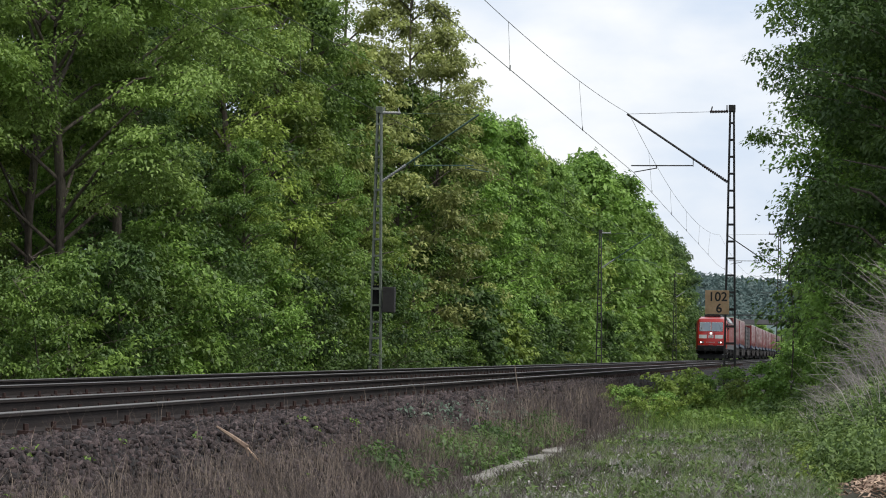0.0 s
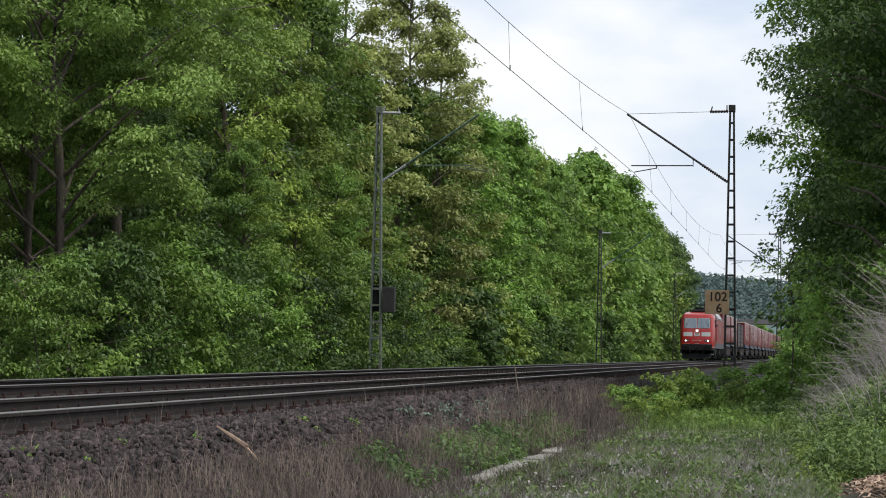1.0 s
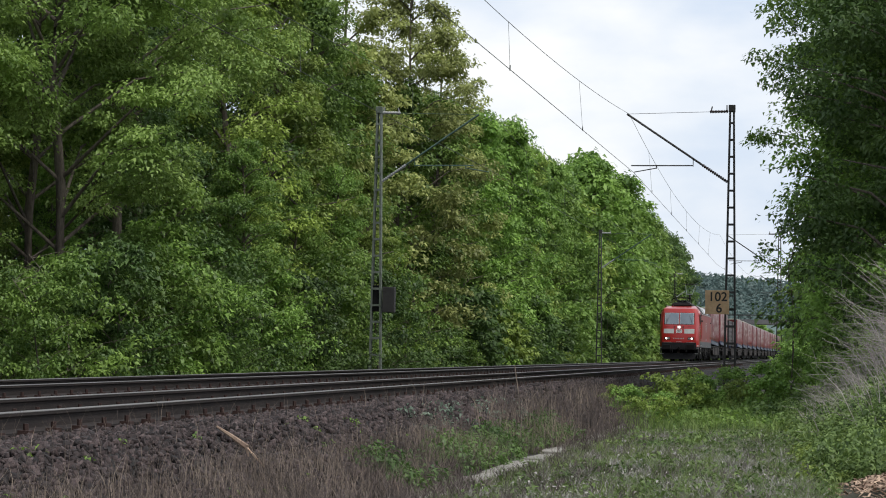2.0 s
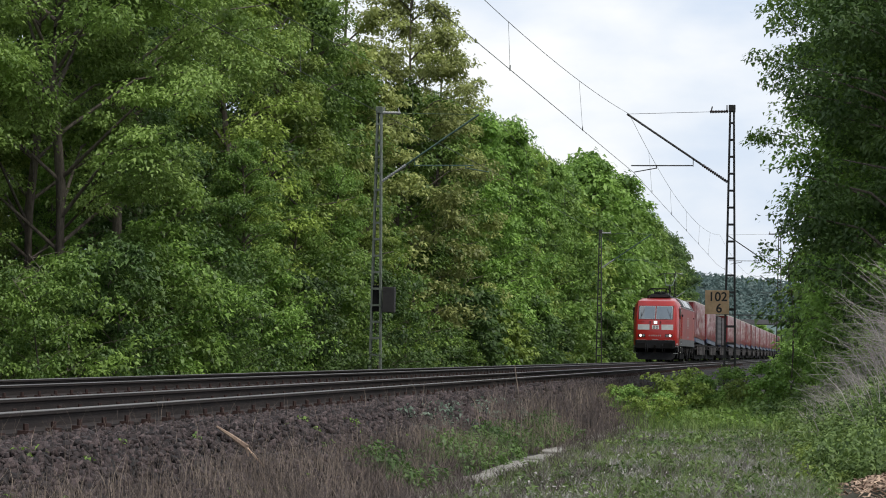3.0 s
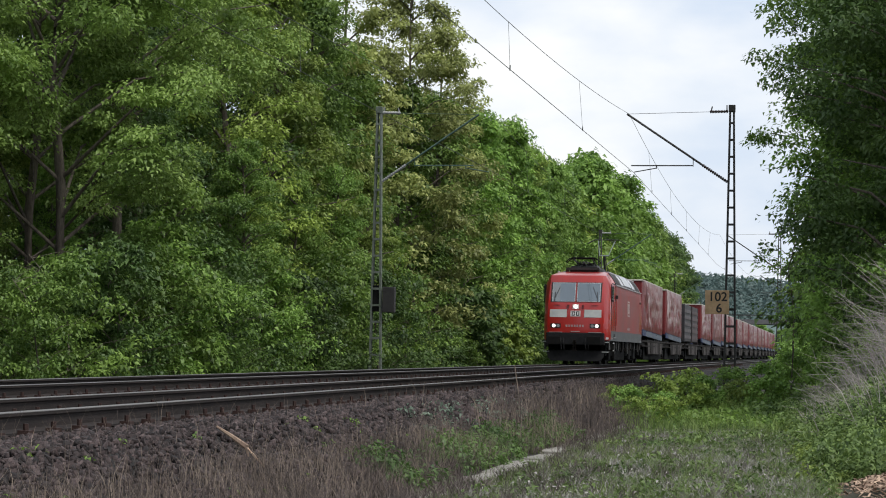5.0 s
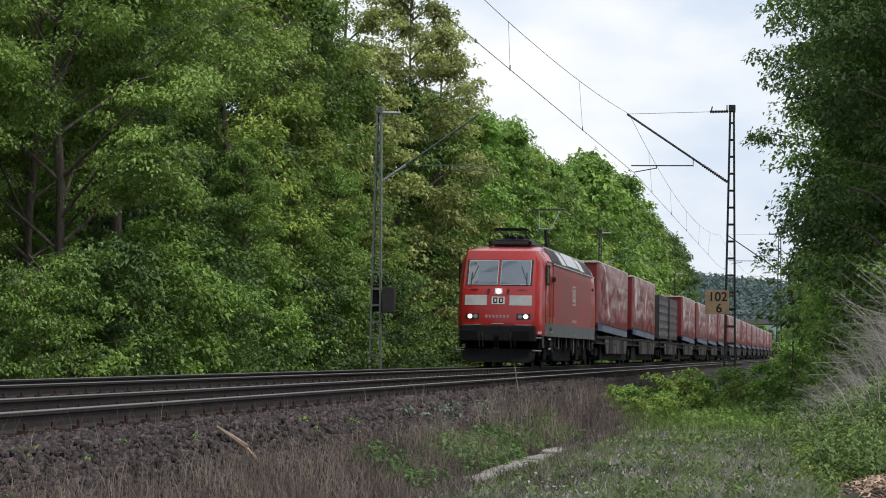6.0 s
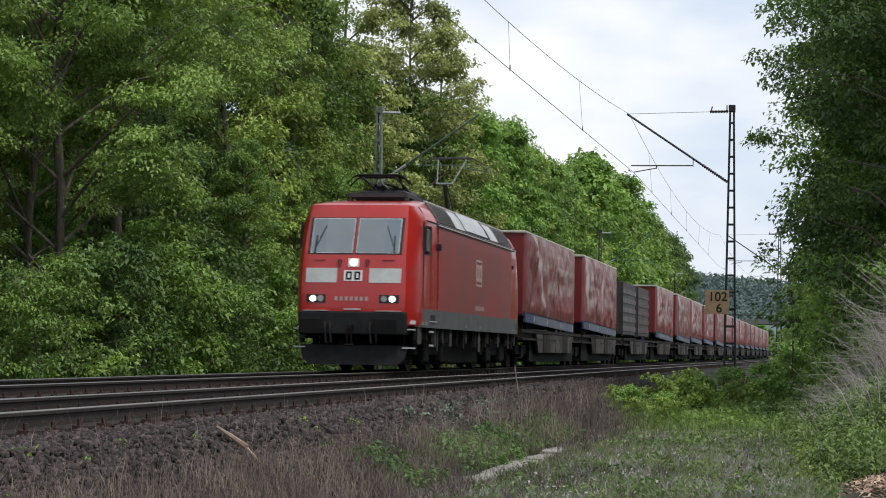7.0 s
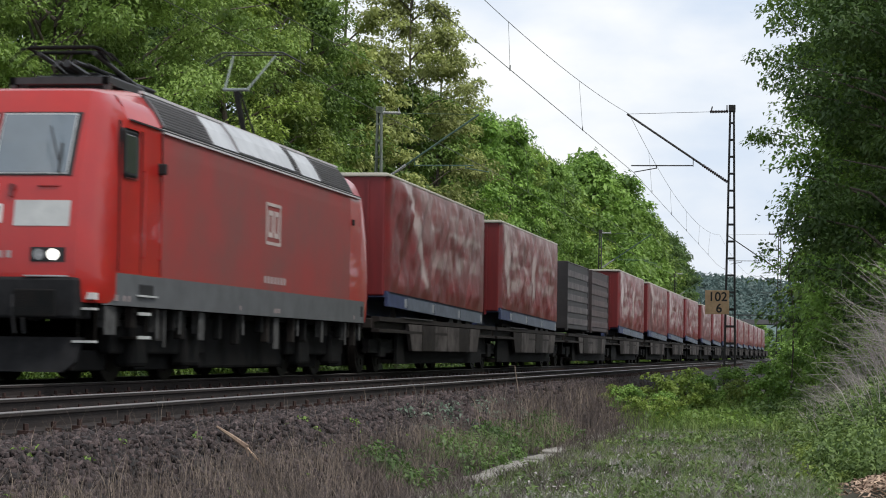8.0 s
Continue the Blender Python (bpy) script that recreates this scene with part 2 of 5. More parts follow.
# ---- trees ----
def leaf_mesh(name, centres, spread, per, size, material, rng, flat=0.55, droop=0.5, simple=False):
    """Many separate leaves that shingle the outside of clumps; simple ones have three corners."""
    n = len(centres) * per
    c = np.repeat(np.asarray(centres, float), per, axis=0)
    sp = np.repeat(np.asarray(spread, float), per)[:, None]
    off = rng.normal(size=(n, 3))
    off /= np.linalg.norm(off, axis=1, keepdims=True)
    off *= rng.uniform(0.5, 1.2, n)[:, None] * np.array([1, 1, flat])
    p = c + off * sp
    p[:, 2] -= droop * sp[:, 0] * (off[:, 0] ** 2 + off[:, 1] ** 2) * 0.35
    yaw = np.arctan2(off[:, 1], off[:, 0]) + rng.normal(0, 0.7, n)
    tilt = rng.normal(0.6, 0.4, n)
    roll = rng.normal(0, 0.4, n)
    s = size * rng.uniform(0.65, 1.3, n)
    f = np.stack([np.cos(yaw) * np.cos(tilt), np.sin(yaw) * np.cos(tilt), -np.sin(tilt)], 1)
    side = np.stack([-np.sin(yaw), np.cos(yaw), np.zeros(n)], 1)
    upv = np.cross(f, side)
    side = side * np.cos(roll)[:, None] + upv * np.sin(roll)[:, None]
    s = s[:, None]
    if simple:
        v = np.stack([p + side * s * 0.36, p + f * s * 1.1, p - side * s * 0.36], 1).reshape(-1, 3)
    else:
        v = np.stack([p, p + f * s * 0.45 + side * s * 0.38, p + f * s, p + f * s * 0.45 - side * s * 0.38], 1).reshape(-1, 3)
    k = 3 if simple else 4
    me = bpy.data.meshes.new(name)
    me.vertices.add(k * n)
    me.vertices.foreach_set("co", v.ravel().astype(np.float32))
    me.loops.add(k * n)
    me.loops.foreach_set("vertex_index", np.arange(k * n, dtype=np.int32))
    me.polygons.add(n)
    me.polygons.foreach_set("loop_start", np.arange(0, k * n, k, dtype=np.int32))
    me.materials.append(material)
    me.update(calc_edges=True)
    return me


def limb(bm, pts, r0, r1, seg=7):
    rings = []
    for i, p in enumerate(pts):
        p = Vector(p)
        d = Vector(pts[min(i + 1, len(pts) - 1)]) - Vector(pts[max(i - 1, 0)])
        q = d.to_track_quat("Z", "Y").to_matrix()
        r = r0 + (r1 - r0) * i / (len(pts) - 1)
        rings.append([bm.verts.new(p + q @ Vector((math.cos(a) * r, math.sin(a) * r, 0))) for a in (2 * math.pi * k / seg for k in range(seg))])
    for a, b in zip(rings, rings[1:]):
        for k in range(seg):
            bm.faces.new((a[k], a[(k + 1) % seg], b[(k + 1) % seg], b[k]))
    bm.faces.new(rings[-1])


def make_tree(name, label, height, radius, base, clumps, per, leaf, material, seed, trunk=0.16, group="", clump=0.3, flat=0.5, limbs=30, lowest=0.04, dense=0.13, simple=False):
    """A tree: trunk with limbs under one part, crown of leaves in sprays along the limbs under another."""
    rng = np.random.default_rng(seed)
    tree = empty(name, label, "tree" if trunk > 0.05 else "shrub", group)
    bm = bmesh.new()
    wob = rng.normal(0, 0.12, (6, 2))
    axis = [(wob[i, 0] * i * 0.4, wob[i, 1] * i * 0.4, -0.6 + (height * 0.9 + 0.6) * i / 5) for i in range(6)]
    limb(bm, axis, trunk, trunk * 0.2)
    tips = []
    for i in range(limbs):
        t = lowest + (1 - lowest) * (i + rng.uniform(0, 0.9)) / limbs
        z = base + (height - base) * t
        a = i * 2.4 + rng.uniform(-0.5, 0.5)
        prof = max(0.16, math.sin(math.pi * min(1, 0.3 + 0.7 * t)) ** 0.7)
        rr = radius * prof * rng.uniform(0.68, 1.15)
        rz = min(max(0.2, z - rr * 0.5), height * 0.88)
        k = min(4, int((rz + 0.6) / (height * 0.9 + 0.6) * 5))
        root = Vector(axis[k]).lerp(Vector(axis[k + 1]), (rz - axis[k][2]) / (axis[k + 1][2] - axis[k][2]))
        tip = Vector((math.cos(a) * rr, math.sin(a) * rr, z))
        mid = root.lerp(tip, 0.5) + Vector((0, 0, rr * 0.14))
        limb(bm, [root, mid, tip], trunk * 0.28, trunk * 0.06, 5)
        tips.append((root, mid, tip, rr))
    cs, sp = [], []
    for i in range(clumps):
        root, mid, tip, rr = tips[rng.integers(limbs)]
        u = 0.35 + 0.72 * rng.random() ** 0.65
        p = mid.lerp(tip, u * 2 - 1)
        c = np.array(p) + rng.normal(0, 1, 3) * dense * radius * np.array([1, 1, 0.55])
        c[2] = max(c[2] - 0.25 * rng.random() * clump, base * 0.8 + 0.1)
        cs.append(c)
        sp.append(rng.uniform(0.6, 1.3) * clump)
    part("trunk", bm, M_BARK, tree, smooth=True)
    crown = new("crown", leaf_mesh("crown", cs, sp, per, leaf, material, rng, flat, 0.8, simple))
    crown.parent = tree
    return tree


def scatter(protos, spots, group):
    """Stands copies of the prototypes at (x, y, scale, turn, index); the prototypes themselves take the first spot of their index."""
    used = set()
    for x, y, s, turn, k in spots:
        m = pose(x, y, ground_z(x, y) - 0.05, 0, 0, turn)
        ob = protos[k]
        if k in used:
            ob = copy_thing(protos[k], m)
        else:
            used.add(k)
            ob.matrix_basis = m
        ob.scale = (s, s, s)
        ob["group"] = group


GREEN = "tall broadleaf tree with fresh spring leaves at the wood's edge"
near_trees = [make_tree("broadleaf_tree", GREEN, 13, 2.5, 0.4, 310, 125, 0.112, M_LEAF[i], 10 + i, 0.2, clump=0.56, flat=0.48, limbs=46, dense=0.085, simple=True) for i in (0, 1, 2)]
# Set-back tree: the dark hollow under the canopy is put into its leaf colour.
near_trees.append(make_tree("broadleaf_tree", "tree standing back in the wood's edge, shade painted as dark green leaves", 13, 3.2, 0.6, 260, 85, 0.135, M_LEAF[4], 14, 0.2, clump=0.62, flat=0.45, limbs=40, dense=0.1, simple=True))
mature = [make_tree("mature_tree", "mature tree with a bare grey trunk and spreading light green crown", 15, 4.4, low, 340, 165, 0.104, M_PALELEAF, 15 + i, 0.19, clump=0.58, flat=0.4, limbs=26, dense=0.1, simple=True)
          for i, low in ((0, 5.0), (1, 8.4))]
mid_trees = [make_tree("broadleaf_tree", GREEN, 15, 2.6, 0.4, 250, 78, 0.2, M_LEAF[i], 20 + i, 0.2, clump=0.66, flat=0.55, limbs=44, dense=0.085, simple=True) for i in (0, 1, 2)]
mid_trees.append(make_tree("broadleaf_tree", "tall thin tree with bronze young leaves and gaps in its crown", 18.5, 3.3, 2.0, 420, 60, 0.17, M_LEAF[3], 27, 0.16, clump=0.5, simple=True))
far_trees = [make_tree("broadleaf_tree", GREEN, 15, 3.6, 0.4, 210, 56, 0.32, M_LEAF[i], 30 + i, 0.2, clump=0.85, flat=0.6, limbs=38, dense=0.09, simple=True) for i in (0, 1, 2, 4)]
# Backing trees in darker greens paint the unlit interior of the wood.
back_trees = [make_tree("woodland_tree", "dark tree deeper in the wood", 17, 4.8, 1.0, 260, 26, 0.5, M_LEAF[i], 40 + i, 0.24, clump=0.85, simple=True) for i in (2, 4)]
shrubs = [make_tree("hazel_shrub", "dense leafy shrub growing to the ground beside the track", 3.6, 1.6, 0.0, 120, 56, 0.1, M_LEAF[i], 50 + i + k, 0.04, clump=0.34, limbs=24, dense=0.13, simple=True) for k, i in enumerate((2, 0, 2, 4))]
thin_shrubs = [make_tree("hazel_shrub", "dense leafy shrub growing to the ground beside the track", 3.6, 1.6, 0.0, 80, 29, 0.22, M_LEAF[i], 55 + i, 0.04, clump=0.42, limbs=14, dense=0.15, simple=True) for i in (0, 1, 2, 4)]
rnd = random.Random(4)
scatter(mature, [(-7.7, 50.0, 1.0, 30, 0), (-8.4, 56.6, 1.0, 140, 1), (-8.9, 51.2, 0.92, 200, 0)], "trees along the wood's edge")
EDGE = "trees along the wood's edge"
scatter(near_trees, [(-9.6, 44.0, 0.62, 310, 2), (-8.9, 47.0, 0.5, 200, 2), (-11.6, 53.0, 0.8, 10, 1), (-11.4, 60.5, 0.85, 80, 3), (-10.2, 64.0, 0.82, 160, 3), (-10.6, 68.0, 0.85, 300, 3), (-8.6, 62.0, 0.34, 130, 2), (-10.2, 56.0, 0.5, 100, 0),
                     (-7.5, 66.0, 0.62, 40, 0), (-9.0, 69.6, 1.18, 250, 1), (-7.4, 72.4, 0.58, 300, 2), (-9.4, 76.0, 1.2, 60, 1), (-7.4, 78.6, 0.64, 170, 0), (-9.2, 82.0, 1.22, 170, 2), (-7.6, 84.6, 0.66, 20, 1), (-12.4, 66.0, 1.15, 50, 3), (-12.2, 73.0, 1.2, 150, 3), (-12.4, 80.0, 1.2, 250, 3)], EDGE)
spots = [(-11.5, 39, 0.9, 10, 2), (-13.5, 48, 1.0, 50, 2), (-13.0, 59, 1.0, 200, 2), (-11.8, 88, 1.25, 70, 2), (-8.4, 98, 1.05, 20, 3), (-10.5, 93, 1.1, 200, 3), (-8.0, 86.5, 0.45, 60, 3), (-9.0, 108, 1.0, 80, 3), (-7.6, 114, 0.98, 40, 0), (-7.3, 121.5, 1.0, 220, 0), (-8.0, 128, 0.93, 140, 0), (-8.6, 134.5, 1.0, 30, 1), (-8.8, 141, 1.02, 210, 0), (-8.4, 147, 1.0, 290, 0), (-9.0, 153, 1.03, 110, 2)]
y = 89.0
while y < 155:
    spots.append((-9.2 + rnd.uniform(-1.0, 1.0), y, rnd.choice((0.62, 0.94, 0.97, 1.0)), rnd.uniform(0, 360), rnd.choice((0, 1, 2, 0))))
    y += rnd.uniform(3.6, 4.8)
scatter(mid_trees, spots, EDGE)
spots = []
while y < 290:
    spots.append((-9.4 + rnd.uniform(-1.0, 1.0), y, (0.98 if y < 178 else 1.2 if y < 212 else 1.08) * rnd.uniform(0.95, 1.06), rnd.uniform(0, 360), 3 if y > 252 else rnd.choice((0, 1, 2))))
    y += rnd.uniform(5.0, 6.8)
scatter(far_trees, spots, EDGE)
spots = []
y = 40.0
while y < 250:
    spots.append((-18 + rnd.uniform(-2, 2), y, rnd.uniform(0.9, 1.0), rnd.uniform(0, 360), rnd.choice((0, 1))))
    y += rnd.uniform(10, 14)
scatter(back_trees, spots, "trees deeper in the wood")
spots = [(-5.9, 52.3, 1.28, 0, 0), (-5.7, 50.0, 1.15, 100, 0), (-5.8, 54.6, 1.15, 220, 1), (-6.5, 49.0, 1.0, 70, 3), (-5.5, 47.8, 1.05, 170, 3), (-5.6, 57.2, 1.0, 30, 3), (-5.7, 62.0, 1.2, 90, 0), (-5.6, 66.5, 1.05, 250, 3), (-5.7, 71.5, 1.35, 20, 0), (-6.8, 55.5, 0.95, 190, 0), (-6.6, 44.5, 0.9, 20, 2), (-7.0, 59, 1.1, 20, 2), (-7.3, 46.5, 0.8, 20, 3)]
y = 37.0
while y < 190:
    spots.append((-5.8 + rnd.uniform(-0.5, 0.4), y, rnd.choice((0.5, 0.62, 0.8, 1.0, 1.25)), rnd.uniform(0, 360), rnd.choice((2, 3, 1, 3, 0))))
    y += rnd.uniform(1.7, 2.8) * (1 + y / 160)
spots = [(*q[:4], 2 if q[1] < 47 and q[0] < -5.8 else q[4] or 2 if q[1] < 47 else q[4]) for q in spots]
scatter(shrubs, [q for q in spots if q[1] < 88], "shrubs along the wood's edge")
scatter(thin_shrubs, [q for q in spots if q[1] >= 88], "shrubs along the wood's edge")
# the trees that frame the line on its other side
# The deep green kind carries the bank trees' backlit side in its colour.
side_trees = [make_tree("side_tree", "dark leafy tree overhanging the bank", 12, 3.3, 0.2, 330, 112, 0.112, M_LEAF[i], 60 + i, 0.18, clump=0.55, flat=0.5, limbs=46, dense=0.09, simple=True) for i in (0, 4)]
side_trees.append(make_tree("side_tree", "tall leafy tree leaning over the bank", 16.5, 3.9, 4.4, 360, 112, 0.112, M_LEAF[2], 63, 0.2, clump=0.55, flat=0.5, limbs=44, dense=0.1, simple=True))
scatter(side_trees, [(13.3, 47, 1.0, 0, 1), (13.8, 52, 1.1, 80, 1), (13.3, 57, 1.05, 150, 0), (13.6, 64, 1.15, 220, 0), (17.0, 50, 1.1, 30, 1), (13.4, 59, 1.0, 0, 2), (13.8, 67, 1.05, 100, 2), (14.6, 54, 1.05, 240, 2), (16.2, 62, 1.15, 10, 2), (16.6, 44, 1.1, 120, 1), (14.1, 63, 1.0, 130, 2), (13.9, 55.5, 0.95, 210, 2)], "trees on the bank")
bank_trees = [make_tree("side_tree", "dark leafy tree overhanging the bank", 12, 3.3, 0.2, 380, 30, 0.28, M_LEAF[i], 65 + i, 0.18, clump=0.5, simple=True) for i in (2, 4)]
scatter(bank_trees, [(12.9, 76, 1.0, 20, 0), (12.8, 92, 1.0, 120, 1), (12.6, 112, 1.0, 200, 0), (12.2, 142, 1.0, 20, 1), (12.0, 180, 1.0, 220, 0), (12.0, 230, 1.0, 300, 1), (11.5, 290, 1.0, 30, 0)],
        "trees on the bank")
sapling = make_tree("ash_sapling", "thin young tree with sparse leaves reaching over the line", 5.6, 1.35, 2.6, 46, 12, 0.10, M_LEAF[4], 71, 0.04, clump=0.17, limbs=14)
for x, y, s, turn in ((11.7, 52.5, 0.95, 40), (12.3, 49.0, 0.85, 130), (12.7, 45.5, 0.8, 250), (11.9, 56.5, 1.05, 300), (13.2, 41.5, 0.75, 80)):
    c = copy_thing(shrubs[1], pose(x, y, ground_z(x, y) - 0.05, 0, 0, turn))
    c.scale = (s, s, s)
    tagged(c, "leafy green shrub growing on the bank", "shrub", "shrubs on the bank")
scatter([sapling], [(9.9, 61, 1.0, 0, 0)], "young trees by the line")


# ---- the train ----
M_RED = mat("traffic_red_paint", (0.44, 0.016, 0.011), 0.3, col2=(0.36, 0.016, 0.013), scale=1.3, spec=0.5, coat=0.4)
M_REDSIDE = mat("dusty_red_side_paint", (0.31, 0.04, 0.036), 0.5, col2=(0.185, 0.066, 0.06), scale=0.42, bump=0.05, spec=0.5)
M_SKIRT = mat("grey_skirt_paint", (0.115, 0.12, 0.125), 0.55, col2=(0.08, 0.083, 0.087), scale=2.0)
# One near-black tone for underframe, bogies, buffers and roof gear.
M_UNDER = mat("near_black_underframe", (0.011, 0.0095, 0.009), 0.8, col2=(0.006, 0.007, 0.007), scale=5, bump=0.3, spec=0.15)
M_PLOUGH = mat("dark_grey_plough", (0.022, 0.022, 0.023), 0.65, col2=(0.012, 0.012, 0.013), scale=4, spec=0.15)
M_TRIM = mat("silver_painted_trim", (0.62, 0.60, 0.60), 0.5, col2=(0.48, 0.46, 0.46), scale=4)
M_LIGHTGREY = mat("light_grey_panel", (0.52, 0.53, 0.51), 0.5, col2=(0.42, 0.43, 0.42), scale=3)
M_ROOFWHITE = mat("pale_roof_panel", (0.55, 0.56, 0.57), 0.4, 0.2, col2=(0.42, 0.43, 0.44), scale=2)
M_GRILLE = mat("dark_louvre", (0.15, 0.145, 0.148), 0.6, 0.2, scale=8)
M_FRAME = mat("aluminium_trim", (0.6, 0.6, 0.58), 0.35, 0.7, scale=6)
M_RUBBER = mat("black_rubber", (0.012, 0.012, 0.013), 0.7, scale=8)
# Blue-grey base colour adds to the reflected sky on the glass.
M_GLASS = mat("sky_tinted_windscreen", (0.075, 0.105, 0.125), 0.04, col2=(0.055, 0.08, 0.095), scale=0.8)
M_GLASS.node_tree.nodes["Principled BSDF"].inputs["IOR"].default_value = 2.4
M_DARKGLASS = mat("dark_side_glass", (0.06, 0.07, 0.06), 0.12, col2=(0.035, 0.04, 0.036), scale=2)
M_WHITE = mat("white_plate", (0.72, 0.70, 0.68), 0.5, col2=(0.6, 0.58, 0.56), scale=5)
M_EMBLEM = mat("dusty_white_emblem_paint", (0.52, 0.44, 0.41), 0.55, col2=(0.42, 0.34, 0.32), scale=5)
M_LAMP = glow("headlight_glow", (1.0, 0.97, 0.9), 1.8)
M_LENS = mat("unlit_lens", (0.35, 0.36, 0.36), 0.12, col2=(0.2, 0.2, 0.2), scale=10)
M_STEEL = mat("dark_wheel_steel", (0.02, 0.017, 0.015), 0.5, 0.6, scale=6, spec=0.15)
# Dusty bracket grey; also colours the painted highlight on the wagon beams.
M_HANGER = mat("dusty_bracket_and_highlight_grey", (0.085, 0.085, 0.082), 0.75, col2=(0.035, 0.034, 0.033), scale=7)
M_PANTO = mat("pantograph_steel", (0.05, 0.05, 0.05), 0.5, 0.4, scale=6)
M_PANTOGREY = mat("pantograph_light_tube", (0.28, 0.31, 0.30), 0.4, 0.5, scale=6)
M_TARP = [mat("red_tarpaulin", (0.20, 0.020, 0.022), 0.36, col2=(0.125, 0.03, 0.03), scale=0.8, bump=0.6, bump_scale=3.5, spec=0.45),
          mat("faded_red_tarpaulin", (0.19, 0.05, 0.045), 0.5, col2=(0.11, 0.04, 0.037), scale=1.0, bump=0.25, bump_scale=5)]
M_TRAILRED = mat("red_trailer_front", (0.185, 0.013, 0.014), 0.5, col2=(0.12, 0.012, 0.013), scale=1.2, stretch=(3, 3, 0.4))
M_CREAM = mat("cream_roof_edge", (0.62, 0.60, 0.50), 0.6, col2=(0.5, 0.48, 0.4), scale=3)
M_BLUE = mat("blue_trailer_chassis", (0.045, 0.065, 0.15), 0.55, col2=(0.03, 0.04, 0.09), scale=3)
M_SIDEPANEL = mat("grey_blue_side_guard", (0.13, 0.155, 0.20), 0.55, col2=(0.08, 0.095, 0.125), scale=3)
M_REFLECT = mat("pale_dusty_reflector", (0.34, 0.36, 0.38), 0.5, col2=(0.22, 0.23, 0.25), scale=4)
M_WAGON = mat("brown_black_wagon_steel", (0.03, 0.025, 0.022), 0.75, col2=(0.016, 0.014, 0.013), scale=3, bump=0.2, spec=0.15)
M_WAGONBOX = mat("dusty_grey_wagon_panel", (0.11, 0.098, 0.093), 0.75, col2=(0.03, 0.026, 0.024), scale=2, spec=0.15)
M_SWAP = mat("dark_grey_swap_body", (0.046, 0.042, 0.044), 0.6, col2=(0.028, 0.026, 0.028), scale=1.5)
M_SWAPPALE = mat("pale_grey_swap_stripe", (0.14, 0.118, 0.12), 0.6, col2=(0.045, 0.04, 0.042), scale=1.6)

M_SWAPBROWN = mat("brown_grey_swap_body", (0.065, 0.045, 0.046), 0.6, col2=(0.038, 0.03, 0.031), scale=1.5)
M_SWAPRUST = mat("brown_dusty_swap_board", (0.105, 0.07, 0.07), 0.6, col2=(0.05, 0.036, 0.037), scale=1.6)

LEVELS = [(1.08, 0.05, 1.20, 1.47), (1.20, 0.02, 1.22, 1.49), (1.42, 0.0, 1.23, 1.49), (2.05, 0.02, 1.24, 1.49), (2.75, 0.14, 1.22, 1.485), (3.30, 0.38, 1.20, 1.48),
          (3.60, 0.52, 1.18, 1.465), (3.80, 0.60, 1.17, 1.36), (3.93, 0.68, 1.16, 1.28), (3.97, 0.80, 1.13, 1.23), (4.16, 2.6, 1.0, 1.09)]
LONG = 17.65


def nose_y(x, z):
    """How far the cab's front lies behind the foremost plane at (x, z)."""
    for a, b in zip(LEVELS, LEVELS[1:]):
        if a[0] <= z <= b[0]:
            k = (z - a[0]) / (b[0] - a[0])
            w = a[2] + (b[2] - a[2]) * k
            return a[1] + (b[1] - a[1]) * k + 0.05 * max(0.0, (abs(x) / w - 0.6) / 0.4)
    return 0.05


def front_plate(name, x0, x1, z0, z1, proud, material, parent, label="", lean=0.0):
    """A thin plate that follows the cab's front; lean narrows its top."""
    bm = bmesh.new()
    nx = 6
    out, back = [], []
    for z in (z0, (z0 + z1) / 2, z1):
        k = (z - z0) / (z1 - z0)
        for i in range(nx + 1):
            x = x0 + (x1 - x0) * i / nx
            x -= lean * k * (1 if x > 0 else -1) * (abs(x) > 0.3)
            y = nose_y(x, z)
            out.append(bm.verts.new((x, y - proud, z)))
            back.append(bm.verts.new((x, y + 0.01, z)))
    n = nx + 1
    for j in range(2):
        for i in range(nx):
            bm.faces.new((out[j * n + i], out[j * n + i + 1], out[(j + 1) * n + i + 1], out[(j + 1) * n + i]))
    rim = [j * n for j in range(3)] + [2 * n + i for i in range(1, n)] + [n + n - 1, n - 1] + [i for i in range(n - 2, 0, -1)]
    for a, b in zip(rim, rim[1:] + rim[:1]):
        bm.faces.new((out[a], out[b], back[b], back[a]))
    return part(name, bm, material, parent, label)


def wheelset(radius, parent, y, mats):
    bm = bmesh.new()
    rod(bm, (-0.95, 0, 0), (0.95, 0, 0), 0.08, 10)
    for s in (-1, 1):
        rod(bm, (s * 0.69, 0, 0), (s * 0.82, 0, 0), radius, 28)
        rod(bm, (s * 0.66, 0, 0), (s * 0.69, 0, 0), radius + 0.03, 28)
        rod(bm, (s * 0.82, 0, 0), (s * 0.84, 0, 0), radius * 0.78, 20)
        for k in range(5):
            a = 2 * math.pi * k / 5
            box(bm, s * 0.845 - 0.01, s * 0.845 + 0.01, math.cos(a) * radius * 0.5 - 0.06, math.cos(a) * radius * 0.5 + 0.06,
                math.sin(a) * radius * 0.5 - 0.06, math.sin(a) * radius * 0.5 + 0.06)
    w = part("wheelset", bm, mats, parent)
    w.location = (0, y, radius)
    WHEELS.append((w, y, radius))
    return w


WHEELS = []
TEXTBAR = mat("pale_lettering_bar", (0.42, 0.33, 0.32), 0.6, scale=6)


